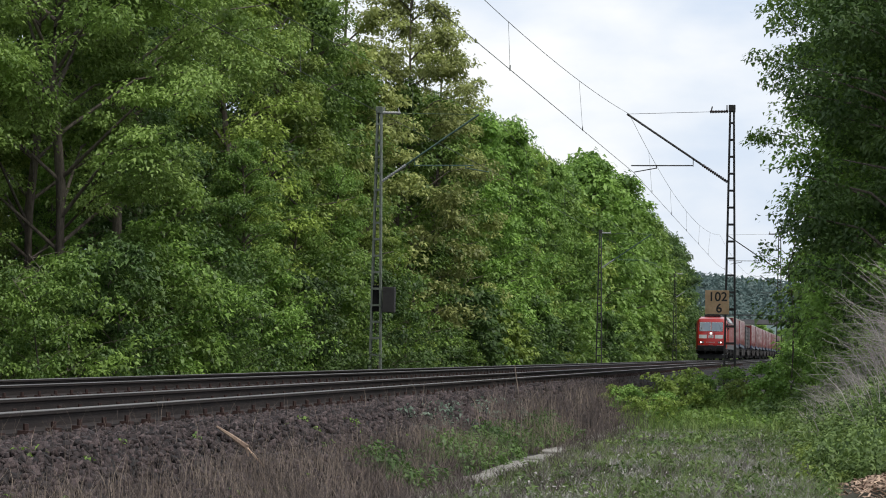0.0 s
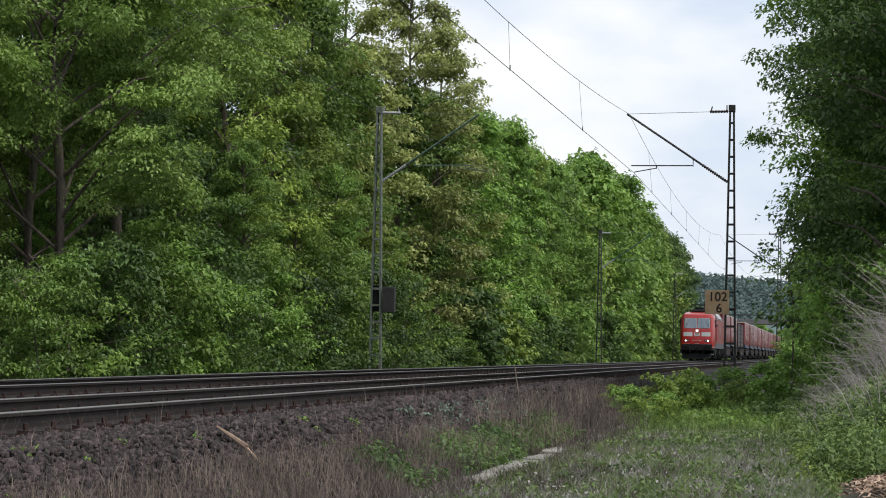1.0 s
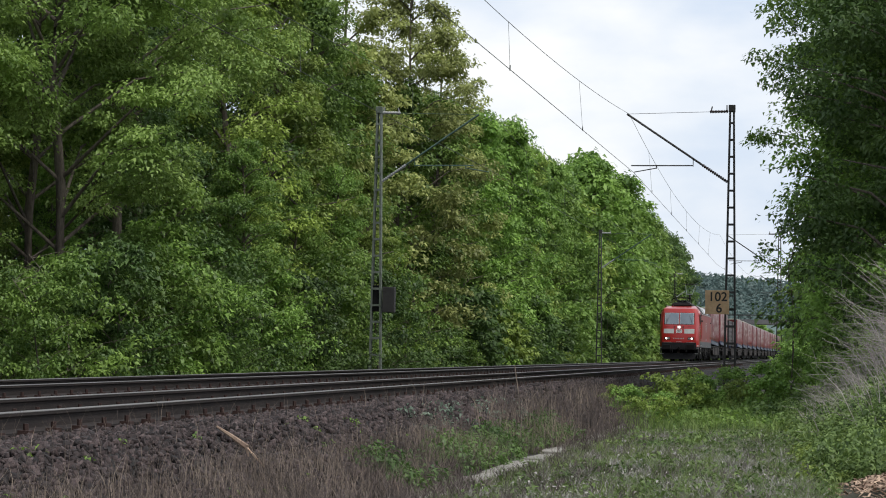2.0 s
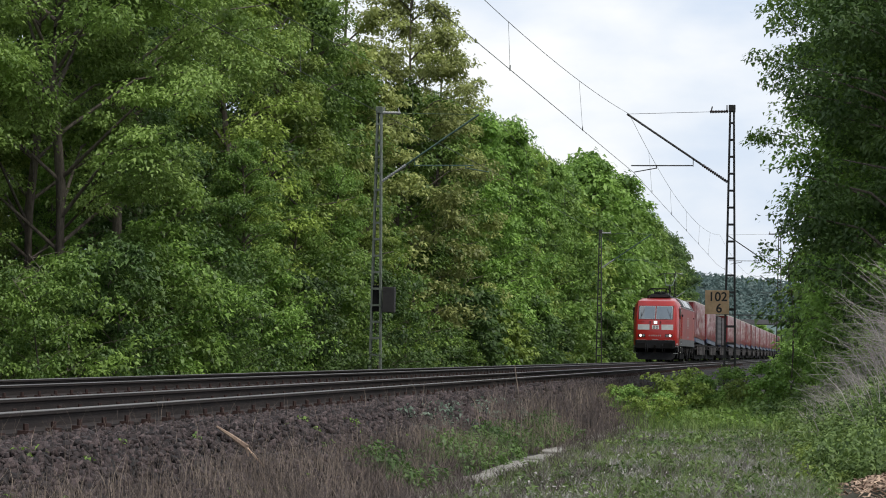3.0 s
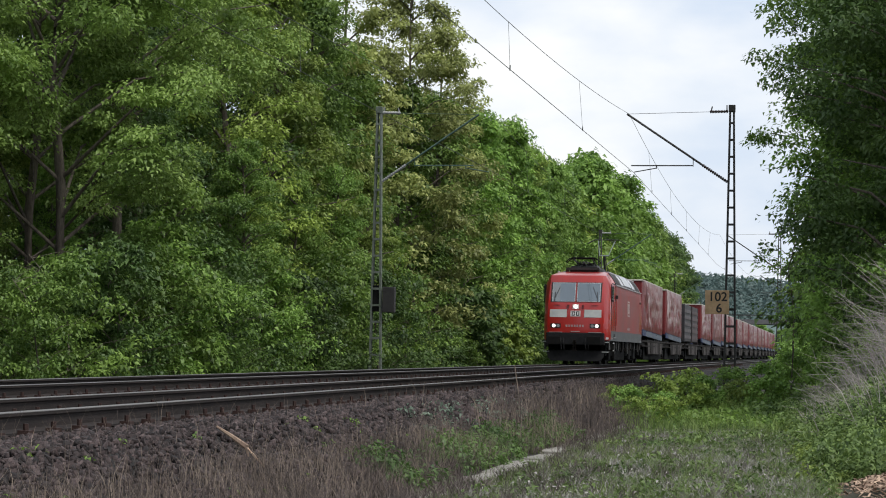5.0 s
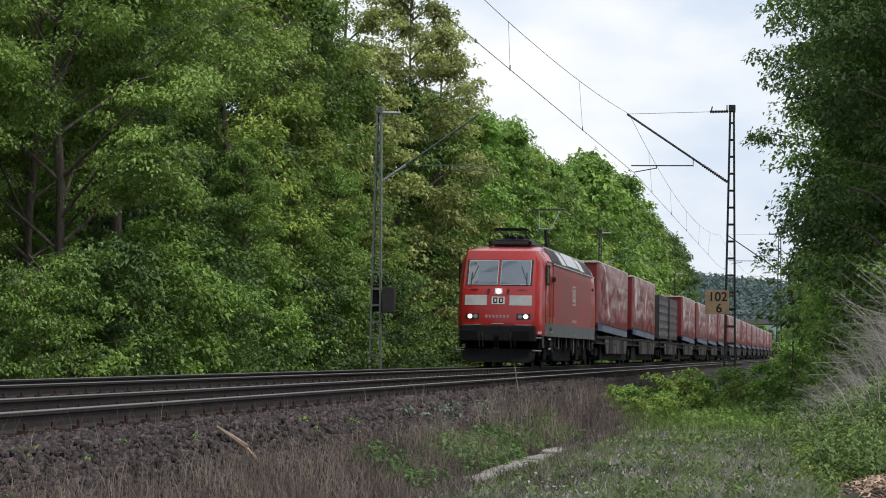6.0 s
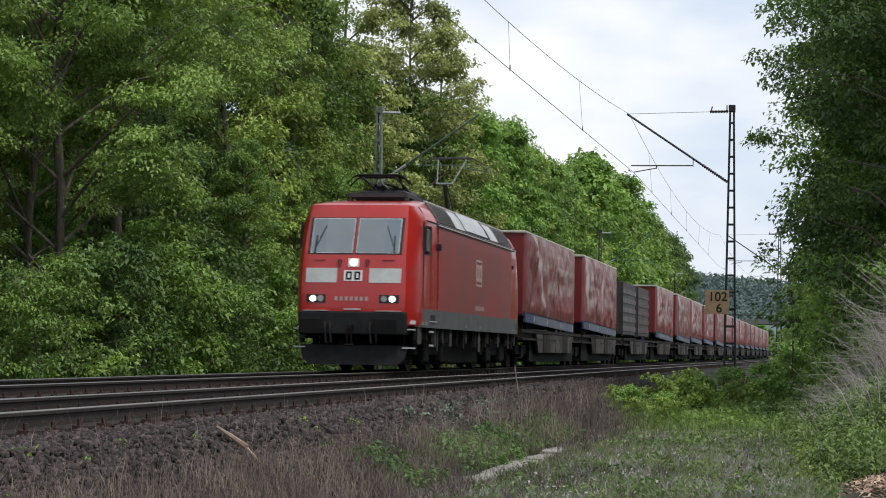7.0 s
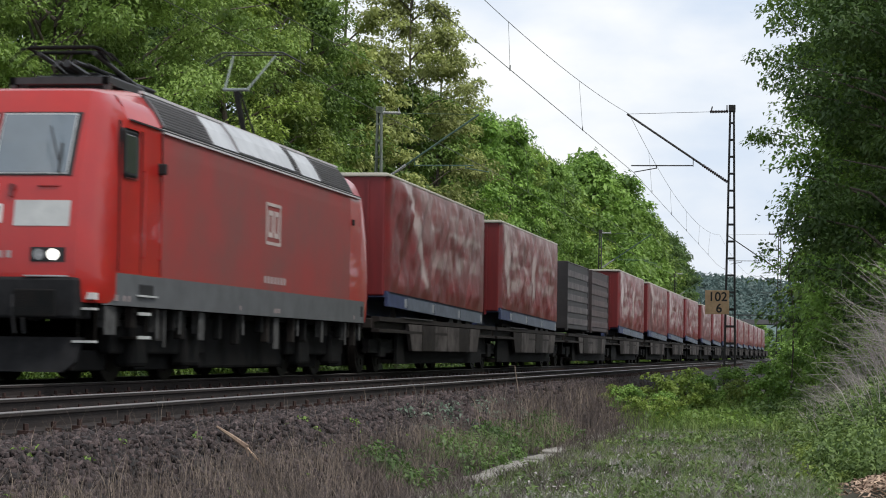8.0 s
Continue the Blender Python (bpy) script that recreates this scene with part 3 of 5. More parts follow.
def build_loco():
    loco = empty("electric_locomotive", "red four-axle electric freight locomotive with grey skirt and lit headlights", "locomotive")
    # body shell
    bm = bmesh.new()
    rings = []
    for z, yf, wf, ws in LEVELS:
        half = [(0.0, yf), (wf * 0.6, yf), (wf * 0.85, yf + 0.025), (wf, yf + 0.07), (wf + (ws - wf) * 0.45, yf + 0.24), (wf + (ws - wf) * 0.78, yf + 0.52),
                (ws - 0.012, yf + 0.85), (ws, 1.45)]
        if yf > 1.0:
            half[-1] = (ws, yf + 1.15)
        half += [(x, LONG - y) for x, y in half[::-1]]
        loop = half + [(-x, y) for x, y in half[::-1] if x > 1e-6]
        rings.append([bm.verts.new((x, y, z)) for x, y in loop])
    n = len(rings[0])
    for a, b in zip(rings, rings[1:]):
        for i in range(n):
            bm.faces.new((a[i], a[(i + 1) % n], b[(i + 1) % n], b[i]))
    bm.faces.new(rings[-1])
    bm.faces.new(rings[0][::-1])
    body = part("body", bm, M_RED, loco, smooth=True)
    body.data.set_sharp_from_angle(angle=radians(24))
    # dull side walls, skirts, gutters, hips
    for s in (-1, 1):
        bm = bmesh.new()
        wall = [(1.496, 1.5), (1.496, 2.05), (1.491, 2.75), (1.486, 3.3), (1.473, 3.56)]
        cols = [[bm.verts.new((s * (x - d), y, z)) for x, z in wall] for y, d in ((2.92, 0.02), (2.92, 0.0), (15.2, 0.0), (15.2, 0.02))]
        for a, b in zip(cols, cols[1:]):
            for i in range(4):
                bm.faces.new((a[i], a[i + 1], b[i + 1], b[i]))
        part("side_wall", bm, M_REDSIDE, loco, "dusty faded red side wall")
        bm = bmesh.new()
        def sx(y):
            e = min(y, LONG - y)
            return 1.497 if e >= 1.2 else 1.497 - 0.10 * ((1.2 - e) / 0.58) ** 1.5
        ys = [0.64, 0.75, 0.9, 1.05, 1.2, 4, 8, 12, LONG - 1.2, LONG - 1.05, LONG - 0.9, LONG - 0.75, LONG - 0.64]
        lo = [bm.verts.new((s * (sx(y) + 0.006), y, 1.06)) for y in ys]
        hi = [bm.verts.new((s * (sx(y) + 0.006), y, 1.5)) for y in ys]
        hb = [bm.verts.new((s * (sx(y) - 0.04), y, 1.5)) for y in ys]
        lb = [bm.verts.new((s * (sx(y) - 0.04), y, 1.06)) for y in ys]
        for i in range(len(ys) - 1):
            for a, b in ((lo, hi), (hi, hb), (lb, lo)):
                bm.faces.new((a[i], a[i + 1], b[i + 1], b[i]))
        part("skirt", bm, M_SKIRT, loco, "grey lower side skirt")
        bm = bmesh.new()
        box(bm, s * 1.44, s * 1.49, 1.45, LONG - 1.5, 3.60, 3.625)
        box(bm, s * 1.43, s * 1.48, 2.9, LONG - 2.2, 3.642, 3.66)
        part("gutter", bm, M_RUBBER, loco)
        bm = bmesh.new()
        box(bm, s * 1.455, s * 1.51, 2.9, LONG - 1.6, 3.568, 3.597)
        box(bm, s * 1.42, s * 1.478, 2.9, LONG - 2.2, 3.627, 3.64)
        box(bm, s * 1.10, s * 1.165, 2.9, LONG - 2.3, 4.15, 4.19)
        part("roof_trim", bm, M_TRIM, loco, "bright trim line under the roof")
        for y0, y1, m in ((2.98, 5.5, M_GRILLE), (5.55, 6.9, M_ROOFWHITE), (6.95, 10.6, M_ROOFWHITE), (10.65, 11.2, M_GRILLE), (11.25, 12.7, M_ROOFWHITE), (12.75, 15.4, M_GRILLE)):
            bm = bmesh.new()
            q = [(1.455, 3.66), (1.30, 3.93), (1.13, 4.14)]
            up = 0.05 if m is M_ROOFWHITE and y1 - y0 > 3 else 0.02
            a = [bm.verts.new((s * (x + 0.8 * up), y, z + 0.6 * up)) for x, z in q for y in (y0, y1)]
            b = [bm.verts.new((s * (x - 0.03), y, z - 0.03)) for x, z in q for y in (y0, y1)]
            bm.faces.new((a[0], a[1], a[3], a[2]))
            bm.faces.new((a[2], a[3], a[5], a[4]))
            for i, j in ((0, 1), (1, 3), (3, 5), (5, 4), (4, 2), (2, 0)):
                bm.faces.new((a[i], a[j], b[j], b[i]))
            hatch = part("roof_hatch", bm, m, loco, "dark louvred hatch" if m is M_GRILLE else "pale grey roof hatch")
            if m is M_GRILLE:
                for k in range(9):
                    z = 3.69 + 0.048 * k
                    x = 1.455 - 0.574 * (z - 3.66) if z < 3.93 else 1.30 - 0.81 * (z - 3.93)
                    bm = bmesh.new()
                    box(bm, s * (x + 0.028) - 0.006, s * (x + 0.028) + 0.006, y0 + 0.08, y1 - 0.08, z, z + 0.022)
                    part("louvre_slat", bm, M_GRILLE, hatch)
        # door, window, rails
        bm = bmesh.new()
        box(bm, s * 1.455, s * 1.497, 1.16, 1.78, 2.80, 3.48, 0.05)
        pane_frame = part("window_frame", bm, M_RUBBER, loco, "black rubber window frame")
        bm = bmesh.new()
        box(bm, s * 1.47, s * 1.501, 1.21, 1.73, 2.85, 3.43, 0.04)
        part("door_window", bm, M_DARKGLASS, pane_frame, "dark side window")
        bm = bmesh.new()
        box(bm, s * 1.47, s * 1.53, LONG - 2.3, LONG - 2.2, 3.0, 3.12, 0.02)
        part("camera_mirror", bm, M_RUBBER, loco)
        bm = bmesh.new()
        for y0, y1, z0, z1 in ((1.02, 1.035, 1.52, 3.56), (2.86, 2.875, 1.52, 3.56), (1.95, 1.965, 1.52, 3.5)):
            box(bm, s * 1.46, s * 1.4965, y0, y1, z0, z1)
        part("door_seam", bm, M_RUBBER, loco)
        for y in (2.02, 2.78):
            bm = bmesh.new()
            rod(bm, (s * 1.53, y, 1.75), (s * 1.53, y, 2.95), 0.014, 6)
            for z in (1.75, 2.95):
                rod(bm, (s * 1.53, y, z), (s * 1.47, y, z), 0.012, 6)
            part("handrail", bm, M_RED, loco)
        bm = bmesh.new()
        box(bm, s * 1.47, s * 1.60, 2.70, 2.80, 2.96, 3.12, 0.02)
        part("camera_mirror", bm, M_RUBBER, loco)
        # Black block on the skirt; the recess's shade is only colour here.
        bm = bmesh.new()
        box(bm, s * 1.48, s * 1.512, 1.90, 2.55, 1.20, 1.38, 0.02)
        step = part("door_step", bm, M_RUBBER, loco, "door step recess painted as a black block")
        bm = bmesh.new()
        box(bm, s * 1.49, s * 1.54, 1.80, 2.65, 1.20, 1.225)
        part("step_lip", bm, M_LIGHTGREY, step, "light grey step edge")
        bm = bmesh.new()
        box(bm, s * 1.49, s * 1.506, 16.2, 16.45, 1.18, 1.4, 0.01)
        part("latch", bm, M_RUBBER, loco)
        # plain emblem: a white outline on the red wall round two white ring blocks
        def ring(bm, y0, y1, z0, z1, t):
            for q in ((y0, y1, z0, z0 + t), (y0, y1, z1 - t, z1), (y0, y0 + t, z0 + t, z1 - t), (y1 - t, y1, z0 + t, z1 - t)):
                box(bm, s * 1.48, s * 1.5005, *q)
        bm = bmesh.new()
        ring(bm, 8.66, 9.66, 2.28, 3.00, 0.055)
        emblem = part("emblem", bm, M_EMBLEM, loco, "white outlined emblem with plain blocks")
        for y0, y1 in ((8.80, 9.12), (9.2, 9.52)):
            bm = bmesh.new()
            ring(bm, y0, y1, 2.41, 2.87, 0.085)
            part("emblem_block", bm, M_EMBLEM, emblem)
        bm = bmesh.new()
        for i in range(7):
            box(bm, s * 1.49, s * 1.4985, 8.6 + 0.22 * i, 8.75 + 0.22 * i, 1.62, 1.74)
        part("lettering_bar", bm, TEXTBAR, loco)
        for y in (0.95, 1.25, 1.45, 7.1, 9.3, 9.45, 9.6, 15.6):
            bm = bmesh.new()
            box(bm, s * 1.48, s * 1.507, y, y + 0.06, 1.12, 1.2)
            part("stencil_mark", bm, TEXTBAR, loco)
    # cab front
    for x0, x1 in ((-1.06, -0.04), (0.04, 1.06)):
        sgn = 1 if x0 > 0 else -1
        fr = front_plate("windscreen_frame", x0 - 0.02 * sgn if sgn > 0 else x0 - 0.06, x1 + 0.06 if sgn > 0 else x1 + 0.02, 2.74, 3.62, 0.012, M_RUBBER, loco)
        front_plate("frame_trim", x0 - 0.0, x1 + 0.0, 2.765, 3.60, 0.018, M_FRAME, fr)
        front_plate("windscreen_pane", x0 + 0.018, x1 - 0.018, 2.782, 3.584, 0.024, M_GLASS, fr, "reflective grey windscreen")
        bm = bmesh.new()
        bx = sgn * 0.95
        rod(bm, (bx, nose_y(bx, 2.78) - 0.05, 2.78), (bx - 0.02 * sgn, nose_y(bx, 3.2) - 0.05, 3.18), 0.016, 6)
        rod(bm, (bx - 0.03 * sgn, nose_y(bx, 2.95) - 0.055, 2.95), (bx - 0.22 * sgn, nose_y(bx, 3.4) - 0.05, 3.42), 0.009, 6)
        part("wiper", bm, M_RUBBER, loco)
        front_plate("light_plate", sgn * 0.76 - 0.375, sgn * 0.76 + 0.375, 2.07, 2.41, 0.012, M_LIGHTGREY, loco, "light grey front plate")
        hl = front_plate("headlight", sgn * 0.87 - 0.23, sgn * 0.87 + 0.23, 1.60, 1.79, 0.012, M_RUBBER, loco, "dark headlight housing")
        for cx, m, r in ((0.945, M_LAMP, 0.075), (0.755, M_LENS, 0.075)):
            bm = bmesh.new()
            y = nose_y(cx, 1.7)
            rod(bm, (sgn * cx, y - 0.03, 1.695), (sgn * cx, y, 1.695), r, 20)
            part("lamp_lens", bm, m, hl, "glowing white headlight" if m is M_LAMP else "unlit tail lamp")
        front_plate("step_strip", sgn * 0.86 - 0.29, sgn * 0.86 + 0.29, 1.405, 1.425, 0.05, M_FRAME, loco)
        front_plate("grab_bar", sgn * 0.83 - 0.14, sgn * 0.83 + 0.14, 2.60, 2.625, 0.03, M_RED, loco)
        bm = bmesh.new()
        rod(bm, (sgn * 0.33, nose_y(0.3, 2.58) - 0.05, 2.58), (sgn * 0.33, nose_y(0.3, 2.58), 2.58), 0.05, 10)
        rod(bm, (sgn * 0.33, nose_y(0.3, 2.5) - 0.03, 2.46), (sgn * 0.33, nose_y(0.3, 2.58) - 0.03, 2.58), 0.03, 8)
        part("socket", bm, M_TARP[0], loco)
        # buffers
        bm = bmesh.new()
        rod(bm, (sgn * 0.875, -0.06, 1.05), (sgn * 0.875, 0.3, 1.05), 0.13, 16)
        rod(bm, (sgn * 0.875, -0.40, 1.05), (sgn * 0.875, -0.06, 1.05), 0.09, 14)
        box(bm, sgn * 0.875 - 0.28, sgn * 0.875 + 0.28, -0.46, -0.40, 0.87, 1.23, 0.02)
        part("buffer", bm, M_UNDER, loco, "black side buffer")
        if sgn > 0:
            bm = bmesh.new()
            box(bm, 1.30, 1.44, 0.26, 0.40, 1.12, 1.21)
            part("side_plate", bm, M_WHITE, loco)
    lamp = front_plate("top_headlight", -0.13, 0.13, 2.44, 2.64, 0.012, M_WHITE, loco, "white top headlight housing")
    bm = bmesh.new()
    rod(bm, (0, nose_y(0, 2.54) - 0.035, 2.54), (0, nose_y(0, 2.54), 2.54), 0.085, 20)
    part("lamp_lens", bm, M_LAMP, lamp, "glowing white headlight")
    emblem = front_plate("emblem", -0.22, 0.22, 2.11, 2.36, 0.012, M_WHITE, loco, "white front emblem with plain blocks")
    for x0, x1 in ((-0.17, -0.03), (0.03, 0.17)):
        front_plate("emblem_block", x0, x1, 2.14, 2.33, 0.016, M_UNDER, emblem)
        front_plate("emblem_slot", x0 + 0.045, x1 - 0.04, 2.18, 2.29, 0.02, M_WHITE, emblem)
    for i in range(7):
        front_plate("number_bar", -0.42 + 0.12 * i, -0.35 + 0.12 * i, 1.65, 1.745, 0.008, TEXTBAR, loco)
    front_plate("step_strip", -0.2, 0.2, 1.44, 1.465, 0.03, M_FRAME, loco)
    # buffer beam, coupling, plough
    bm = bmesh.new()
    box(bm, -1.28, 1.28, -0.04, 0.6, 0.86, 1.40, 0.04)
    part("buffer_beam", bm, M_PLOUGH, loco, "black buffer beam")
    bm = bmesh.new()
    box(bm, -0.06, 0.06, -0.32, 0.0, 0.98, 1.1, 0.02)
    rod(bm, (-0.05, -0.3, 1.0), (-0.05, -0.25, 0.62), 0.025, 8)
    rod(bm, (0.05, -0.3, 1.0), (0.05, -0.25, 0.62), 0.025, 8)
    rod(bm, (-0.1, -0.25, 0.62), (0.1, -0.25, 0.62), 0.03, 8)
    part("coupling", bm, M_STEEL, loco, "screw coupling on its hook")
    for x in (-0.62, -0.5, 0.45, 0.58):
        bm = bmesh.new()
        rod(bm, (x, -0.08, 1.16), (x, -0.12, 1.0), 0.02, 6)
        rod(bm, (x, -0.12, 1.0), (x + 0.03, -0.08, 0.66), 0.022, 6)
        part("brake_hose", bm, M_RUBBER, loco)
    bm = bmesh.new()
    ol = [(-1.28, 0.62), (1.28, 0.62), (1.22, 0.30), (1.05, 0.16), (-1.05, 0.16), (-1.22, 0.30)]
    a = [bm.verts.new((x, 0.25 - 0.22 * (0.62 - z), z)) for x, z in ol]
    b = [bm.verts.new((x, 0.36 - 0.22 * (0.62 - z), z)) for x, z in ol]
    bm.faces.new(a), bm.faces.new(b[::-1])
    for i in range(6):
        bm.faces.new((a[i], a[(i + 1) % 6], b[(i + 1) % 6], b[i]))
    part("plough", bm, M_PLOUGH, loco, "dark grey rail guard plough")
    for s in (-1, 1):
        bm = bmesh.new()
        for z in (0.98, 0.55):
            box(bm, s * 1.16, s * 1.42, 0.22, 0.42, z, z + 0.025)
        for x in (1.17, 1.41):
            rod(bm, (s * x, 0.4, 0.55), (s * x, 0.4, 1.1), 0.012, 6)
        step = part("shunter_step", bm, M_STEEL, loco)
        for z in (0.98, 0.55):
            bm = bmesh.new()
            box(bm, s * 1.16, s * 1.425, 0.205, 0.22, z, z + 0.032)
            box(bm, s * 1.42, s * 1.435, 0.22, 0.42, z, z + 0.032)
            part("tread_edge", bm, M_LIGHTGREY, step, "light grey tread edge")
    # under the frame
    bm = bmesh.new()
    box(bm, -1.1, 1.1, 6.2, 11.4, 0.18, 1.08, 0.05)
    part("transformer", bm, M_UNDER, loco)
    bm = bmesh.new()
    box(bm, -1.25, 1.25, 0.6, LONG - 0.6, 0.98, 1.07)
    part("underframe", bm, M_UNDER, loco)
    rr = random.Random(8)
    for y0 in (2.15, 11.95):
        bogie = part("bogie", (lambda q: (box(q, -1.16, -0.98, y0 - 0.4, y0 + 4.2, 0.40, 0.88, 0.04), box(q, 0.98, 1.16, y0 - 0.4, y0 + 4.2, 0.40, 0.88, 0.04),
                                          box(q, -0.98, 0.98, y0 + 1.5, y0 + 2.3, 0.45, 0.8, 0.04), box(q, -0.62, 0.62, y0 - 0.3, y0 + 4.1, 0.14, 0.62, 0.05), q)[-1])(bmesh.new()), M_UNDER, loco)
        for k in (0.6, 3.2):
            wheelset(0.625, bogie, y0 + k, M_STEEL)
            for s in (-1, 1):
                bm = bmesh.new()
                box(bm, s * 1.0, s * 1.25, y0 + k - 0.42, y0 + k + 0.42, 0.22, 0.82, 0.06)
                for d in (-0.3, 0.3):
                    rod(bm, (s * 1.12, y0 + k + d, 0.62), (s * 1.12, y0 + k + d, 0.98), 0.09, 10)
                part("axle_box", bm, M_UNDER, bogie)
    for s in (-1, 1):
        for y in (1.3, 2.05, 3.9, 4.35, 5.4, 6.35, 7.4, 8.9, 9.3, 11.1, 12.0, 13.6, 14.9, 15.6, 16.2):
            bm = bmesh.new()
            w = rr.uniform(0.04, 0.16)
            box(bm, s * 1.28, s * 1.40, y - w, y + w, rr.uniform(0.55, 0.8), 1.07, 0.015)
            part("equipment_case", bm, rr.choice((M_UNDER, M_UNDER, M_UNDER, M_WAGON)), loco)
        bm = bmesh.new()
        for z in (0.95, 0.62):
            box(bm, s * 1.2, s * 1.46, 2.0, 2.55, z, z + 0.03)
        for y in (2.0, 2.55):
            rod(bm, (s * 1.4, y, 0.62), (s * 1.4, y, 1.1), 0.015, 6)
        ladder = part("cab_ladder", bm, M_STEEL, loco)
        for z in (0.95, 0.62):
            bm = bmesh.new()
            box(bm, s * 1.46, s * 1.475, 2.0, 2.55, z - 0.005, z + 0.04)
            part("tread_edge", bm, M_LIGHTGREY, ladder, "light grey tread edge")
        for y, d, z in ((0.95, 0.22, 0.66), (3.0, 0.05, 0.62), (3.35, 0.03, 0.5), (4.1, 0.04, 0.7), (5.2, 0.14, 0.62), (7.6, 0.05, 0.72), (9.75, 0.16, 0.5), (11.3, 0.05, 0.74), (13.2, 0.08, 0.64), (15.2, 0.04, 0.6), (16.5, 0.07, 0.7)):
            bm = bmesh.new()
            box(bm, s * 1.405, s * 1.43, y - d, y + d, z, 1.05, 0.008)
            box(bm, s * 1.3, s * 1.41, y - d * 0.6, y + d * 0.6, z + 0.1, 1.05)
            part("hanger_bracket", bm, M_HANGER, loco, "dusty grey bracket under the frame")
        # Dark plates added low down to fill the underside gap with shade.
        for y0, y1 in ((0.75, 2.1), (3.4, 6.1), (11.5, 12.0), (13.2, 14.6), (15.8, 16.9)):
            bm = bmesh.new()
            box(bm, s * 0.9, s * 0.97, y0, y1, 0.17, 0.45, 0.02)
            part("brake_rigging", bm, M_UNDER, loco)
    # roof
    bm = bmesh.new()
    box(bm, -0.95, 0.95, 3.0, LONG - 3.0, 4.15, 4.20, 0.02)
    part("roof_deck", bm, M_GRILLE, loco)
    for y in (6.4, 7.4, 8.3, 9.2, 10.2, 14.4):
        bm = bmesh.new()
        for z in (4.2, 4.27, 4.34):
            rod(bm, (0.45, y, z), (0.45, y, z + 0.05), 0.09, 10)
            rod(bm, (-0.45, y, z), (-0.45, y, z + 0.05), 0.09, 10)
        part("roof_insulator", bm, M_INSUL, loco)
    bm = bmesh.new()
    rod(bm, (0.45, 5.5, 4.42), (0.45, 14.6, 4.42), 0.02, 6)
    part("roof_busbar", bm, M_PANTO, loco)
    # folded pantograph
    bm = bmesh.new()
    box(bm, -0.62, 0.62, 3.0, 6.0, 4.13, 4.32, 0.03)
    box(bm, -0.42, 0.42, 3.3, 5.6, 4.3, 4.5, 0.05)
    box(bm, -0.3, 0.3, 3.9, 5.0, 4.48, 4.6, 0.04)
    part("roof_equipment", bm, M_UNDER, loco, "black roof equipment")
    p = part("folded_pantograph", (lambda q: (box(q, -0.75, 0.75, 2.6, 2.75, 4.26, 4.36), box(q, -0.75, 0.75, 5.2, 5.35, 4.26, 4.36), box(q, -0.75, -0.65, 2.6, 5.3, 4.26, 4.36),
                                              box(q, 0.65, 0.75, 2.6, 5.3, 4.26, 4.36), q)[-1])(bmesh.new()), M_PANTO, loco, "folded black pantograph")
    bm = bmesh.new()
    rod(bm, (0, 5.5, 4.36), (0, 2.9, 4.60), 0.06, 8)
    part("lower_arm", bm, M_PANTO, p)
    for x in (-0.42, 0.42):
        for name, u, v, r in (("upper_arm", (x * 0.3, 2.9, 4.62), (x, 5.7, 4.52), 0.035), ("head_strut", (x, 2.9, 4.74), (x * 0.9, 5.6, 4.44), 0.035),
                              ("guide_rod", (x * 0.6, 3.1, 4.6), (x * 1.3, 5.8, 4.36), 0.03)):
            bm = bmesh.new()
            rod(bm, u, v, r, 8)
            part(name, bm, M_PANTO, p)
    bm = bmesh.new()
    rod(bm, (-0.45, 4.3, 4.54), (0.45, 4.3, 4.54), 0.03, 8)
    part("cross_tube", bm, M_PANTO, p)
    bm = bmesh.new()
    box(bm, -0.6, 0.6, 3.2, 4.7, 4.3, 4.46, 0.04)
    part("drive_box", bm, M_PANTO, p)
    bm = bmesh.new()
    for y, z in ((2.7, 4.80), (3.1, 4.78)):
        rod(bm, (-0.5, y, z), (0.5, y, z), 0.03, 8)
        for x in (-1, 1):
            rod(bm, (x * 0.5, y, z), (x * 0.62, y, z - 0.04), 0.024, 6)
            rod(bm, (x * 0.62, y, z - 0.04), (x * 0.78, y, z - 0.2), 0.02, 6)
    for x in (-0.5, 0.5):
        rod(bm, (x, 2.7, 4.79), (x, 3.1, 4.77), 0.022, 6)
        rod(bm, (x, 2.9, 4.77), (x * 0.4, 5.2, 4.5), 0.03, 6)
    part("collector_head", bm, M_UNDER, p)
    for x, y in ((-0.7, 2.7), (0.7, 2.7), (-0.7, 5.2), (0.7, 5.2)):
        bm = bmesh.new()
        rod(bm, (x, y, 4.12), (x, y, 4.28), 0.07, 10)
        part("insulator", bm, M_INSUL, p)
    # raised pantograph
    p = part("raised_pantograph", (lambda q: (box(q, -0.7, 0.7, 12.0, 12.12, 4.26, 4.34), box(q, -0.7, 0.7, 14.3, 14.42, 4.26, 4.34), box(q, -0.7, -0.62, 12.0, 14.4, 4.26, 4.34),
                                              box(q, 0.62, 0.7, 12.0, 14.4, 4.26, 4.34), q)[-1])(bmesh.new()), M_PANTO, loco, "raised pantograph touching the wire")
    bm = bmesh.new()
    rod(bm, (0, 12.7, 4.34), (0, 11.9, 5.32), 0.06, 8)
    rod(bm, (0.12, 13.2, 4.34), (0.05, 12.0, 5.28), 0.02, 6)
    part("lower_arm", bm, M_PANTO, p)
    bm = bmesh.new()
    rod(bm, (-0.25, 11.9, 5.32), (0.25, 11.9, 5.32), 0.03, 8)
    rod(bm, (-0.22, 11.9, 5.32), (-0.42, 13.15, 6.12), 0.017, 8)
    rod(bm, (0.22, 11.9, 5.32), (0.42, 13.15, 6.12), 0.017, 8)
    part("upper_arm", bm, M_PANTOGREY, p)
    bm = bmesh.new()
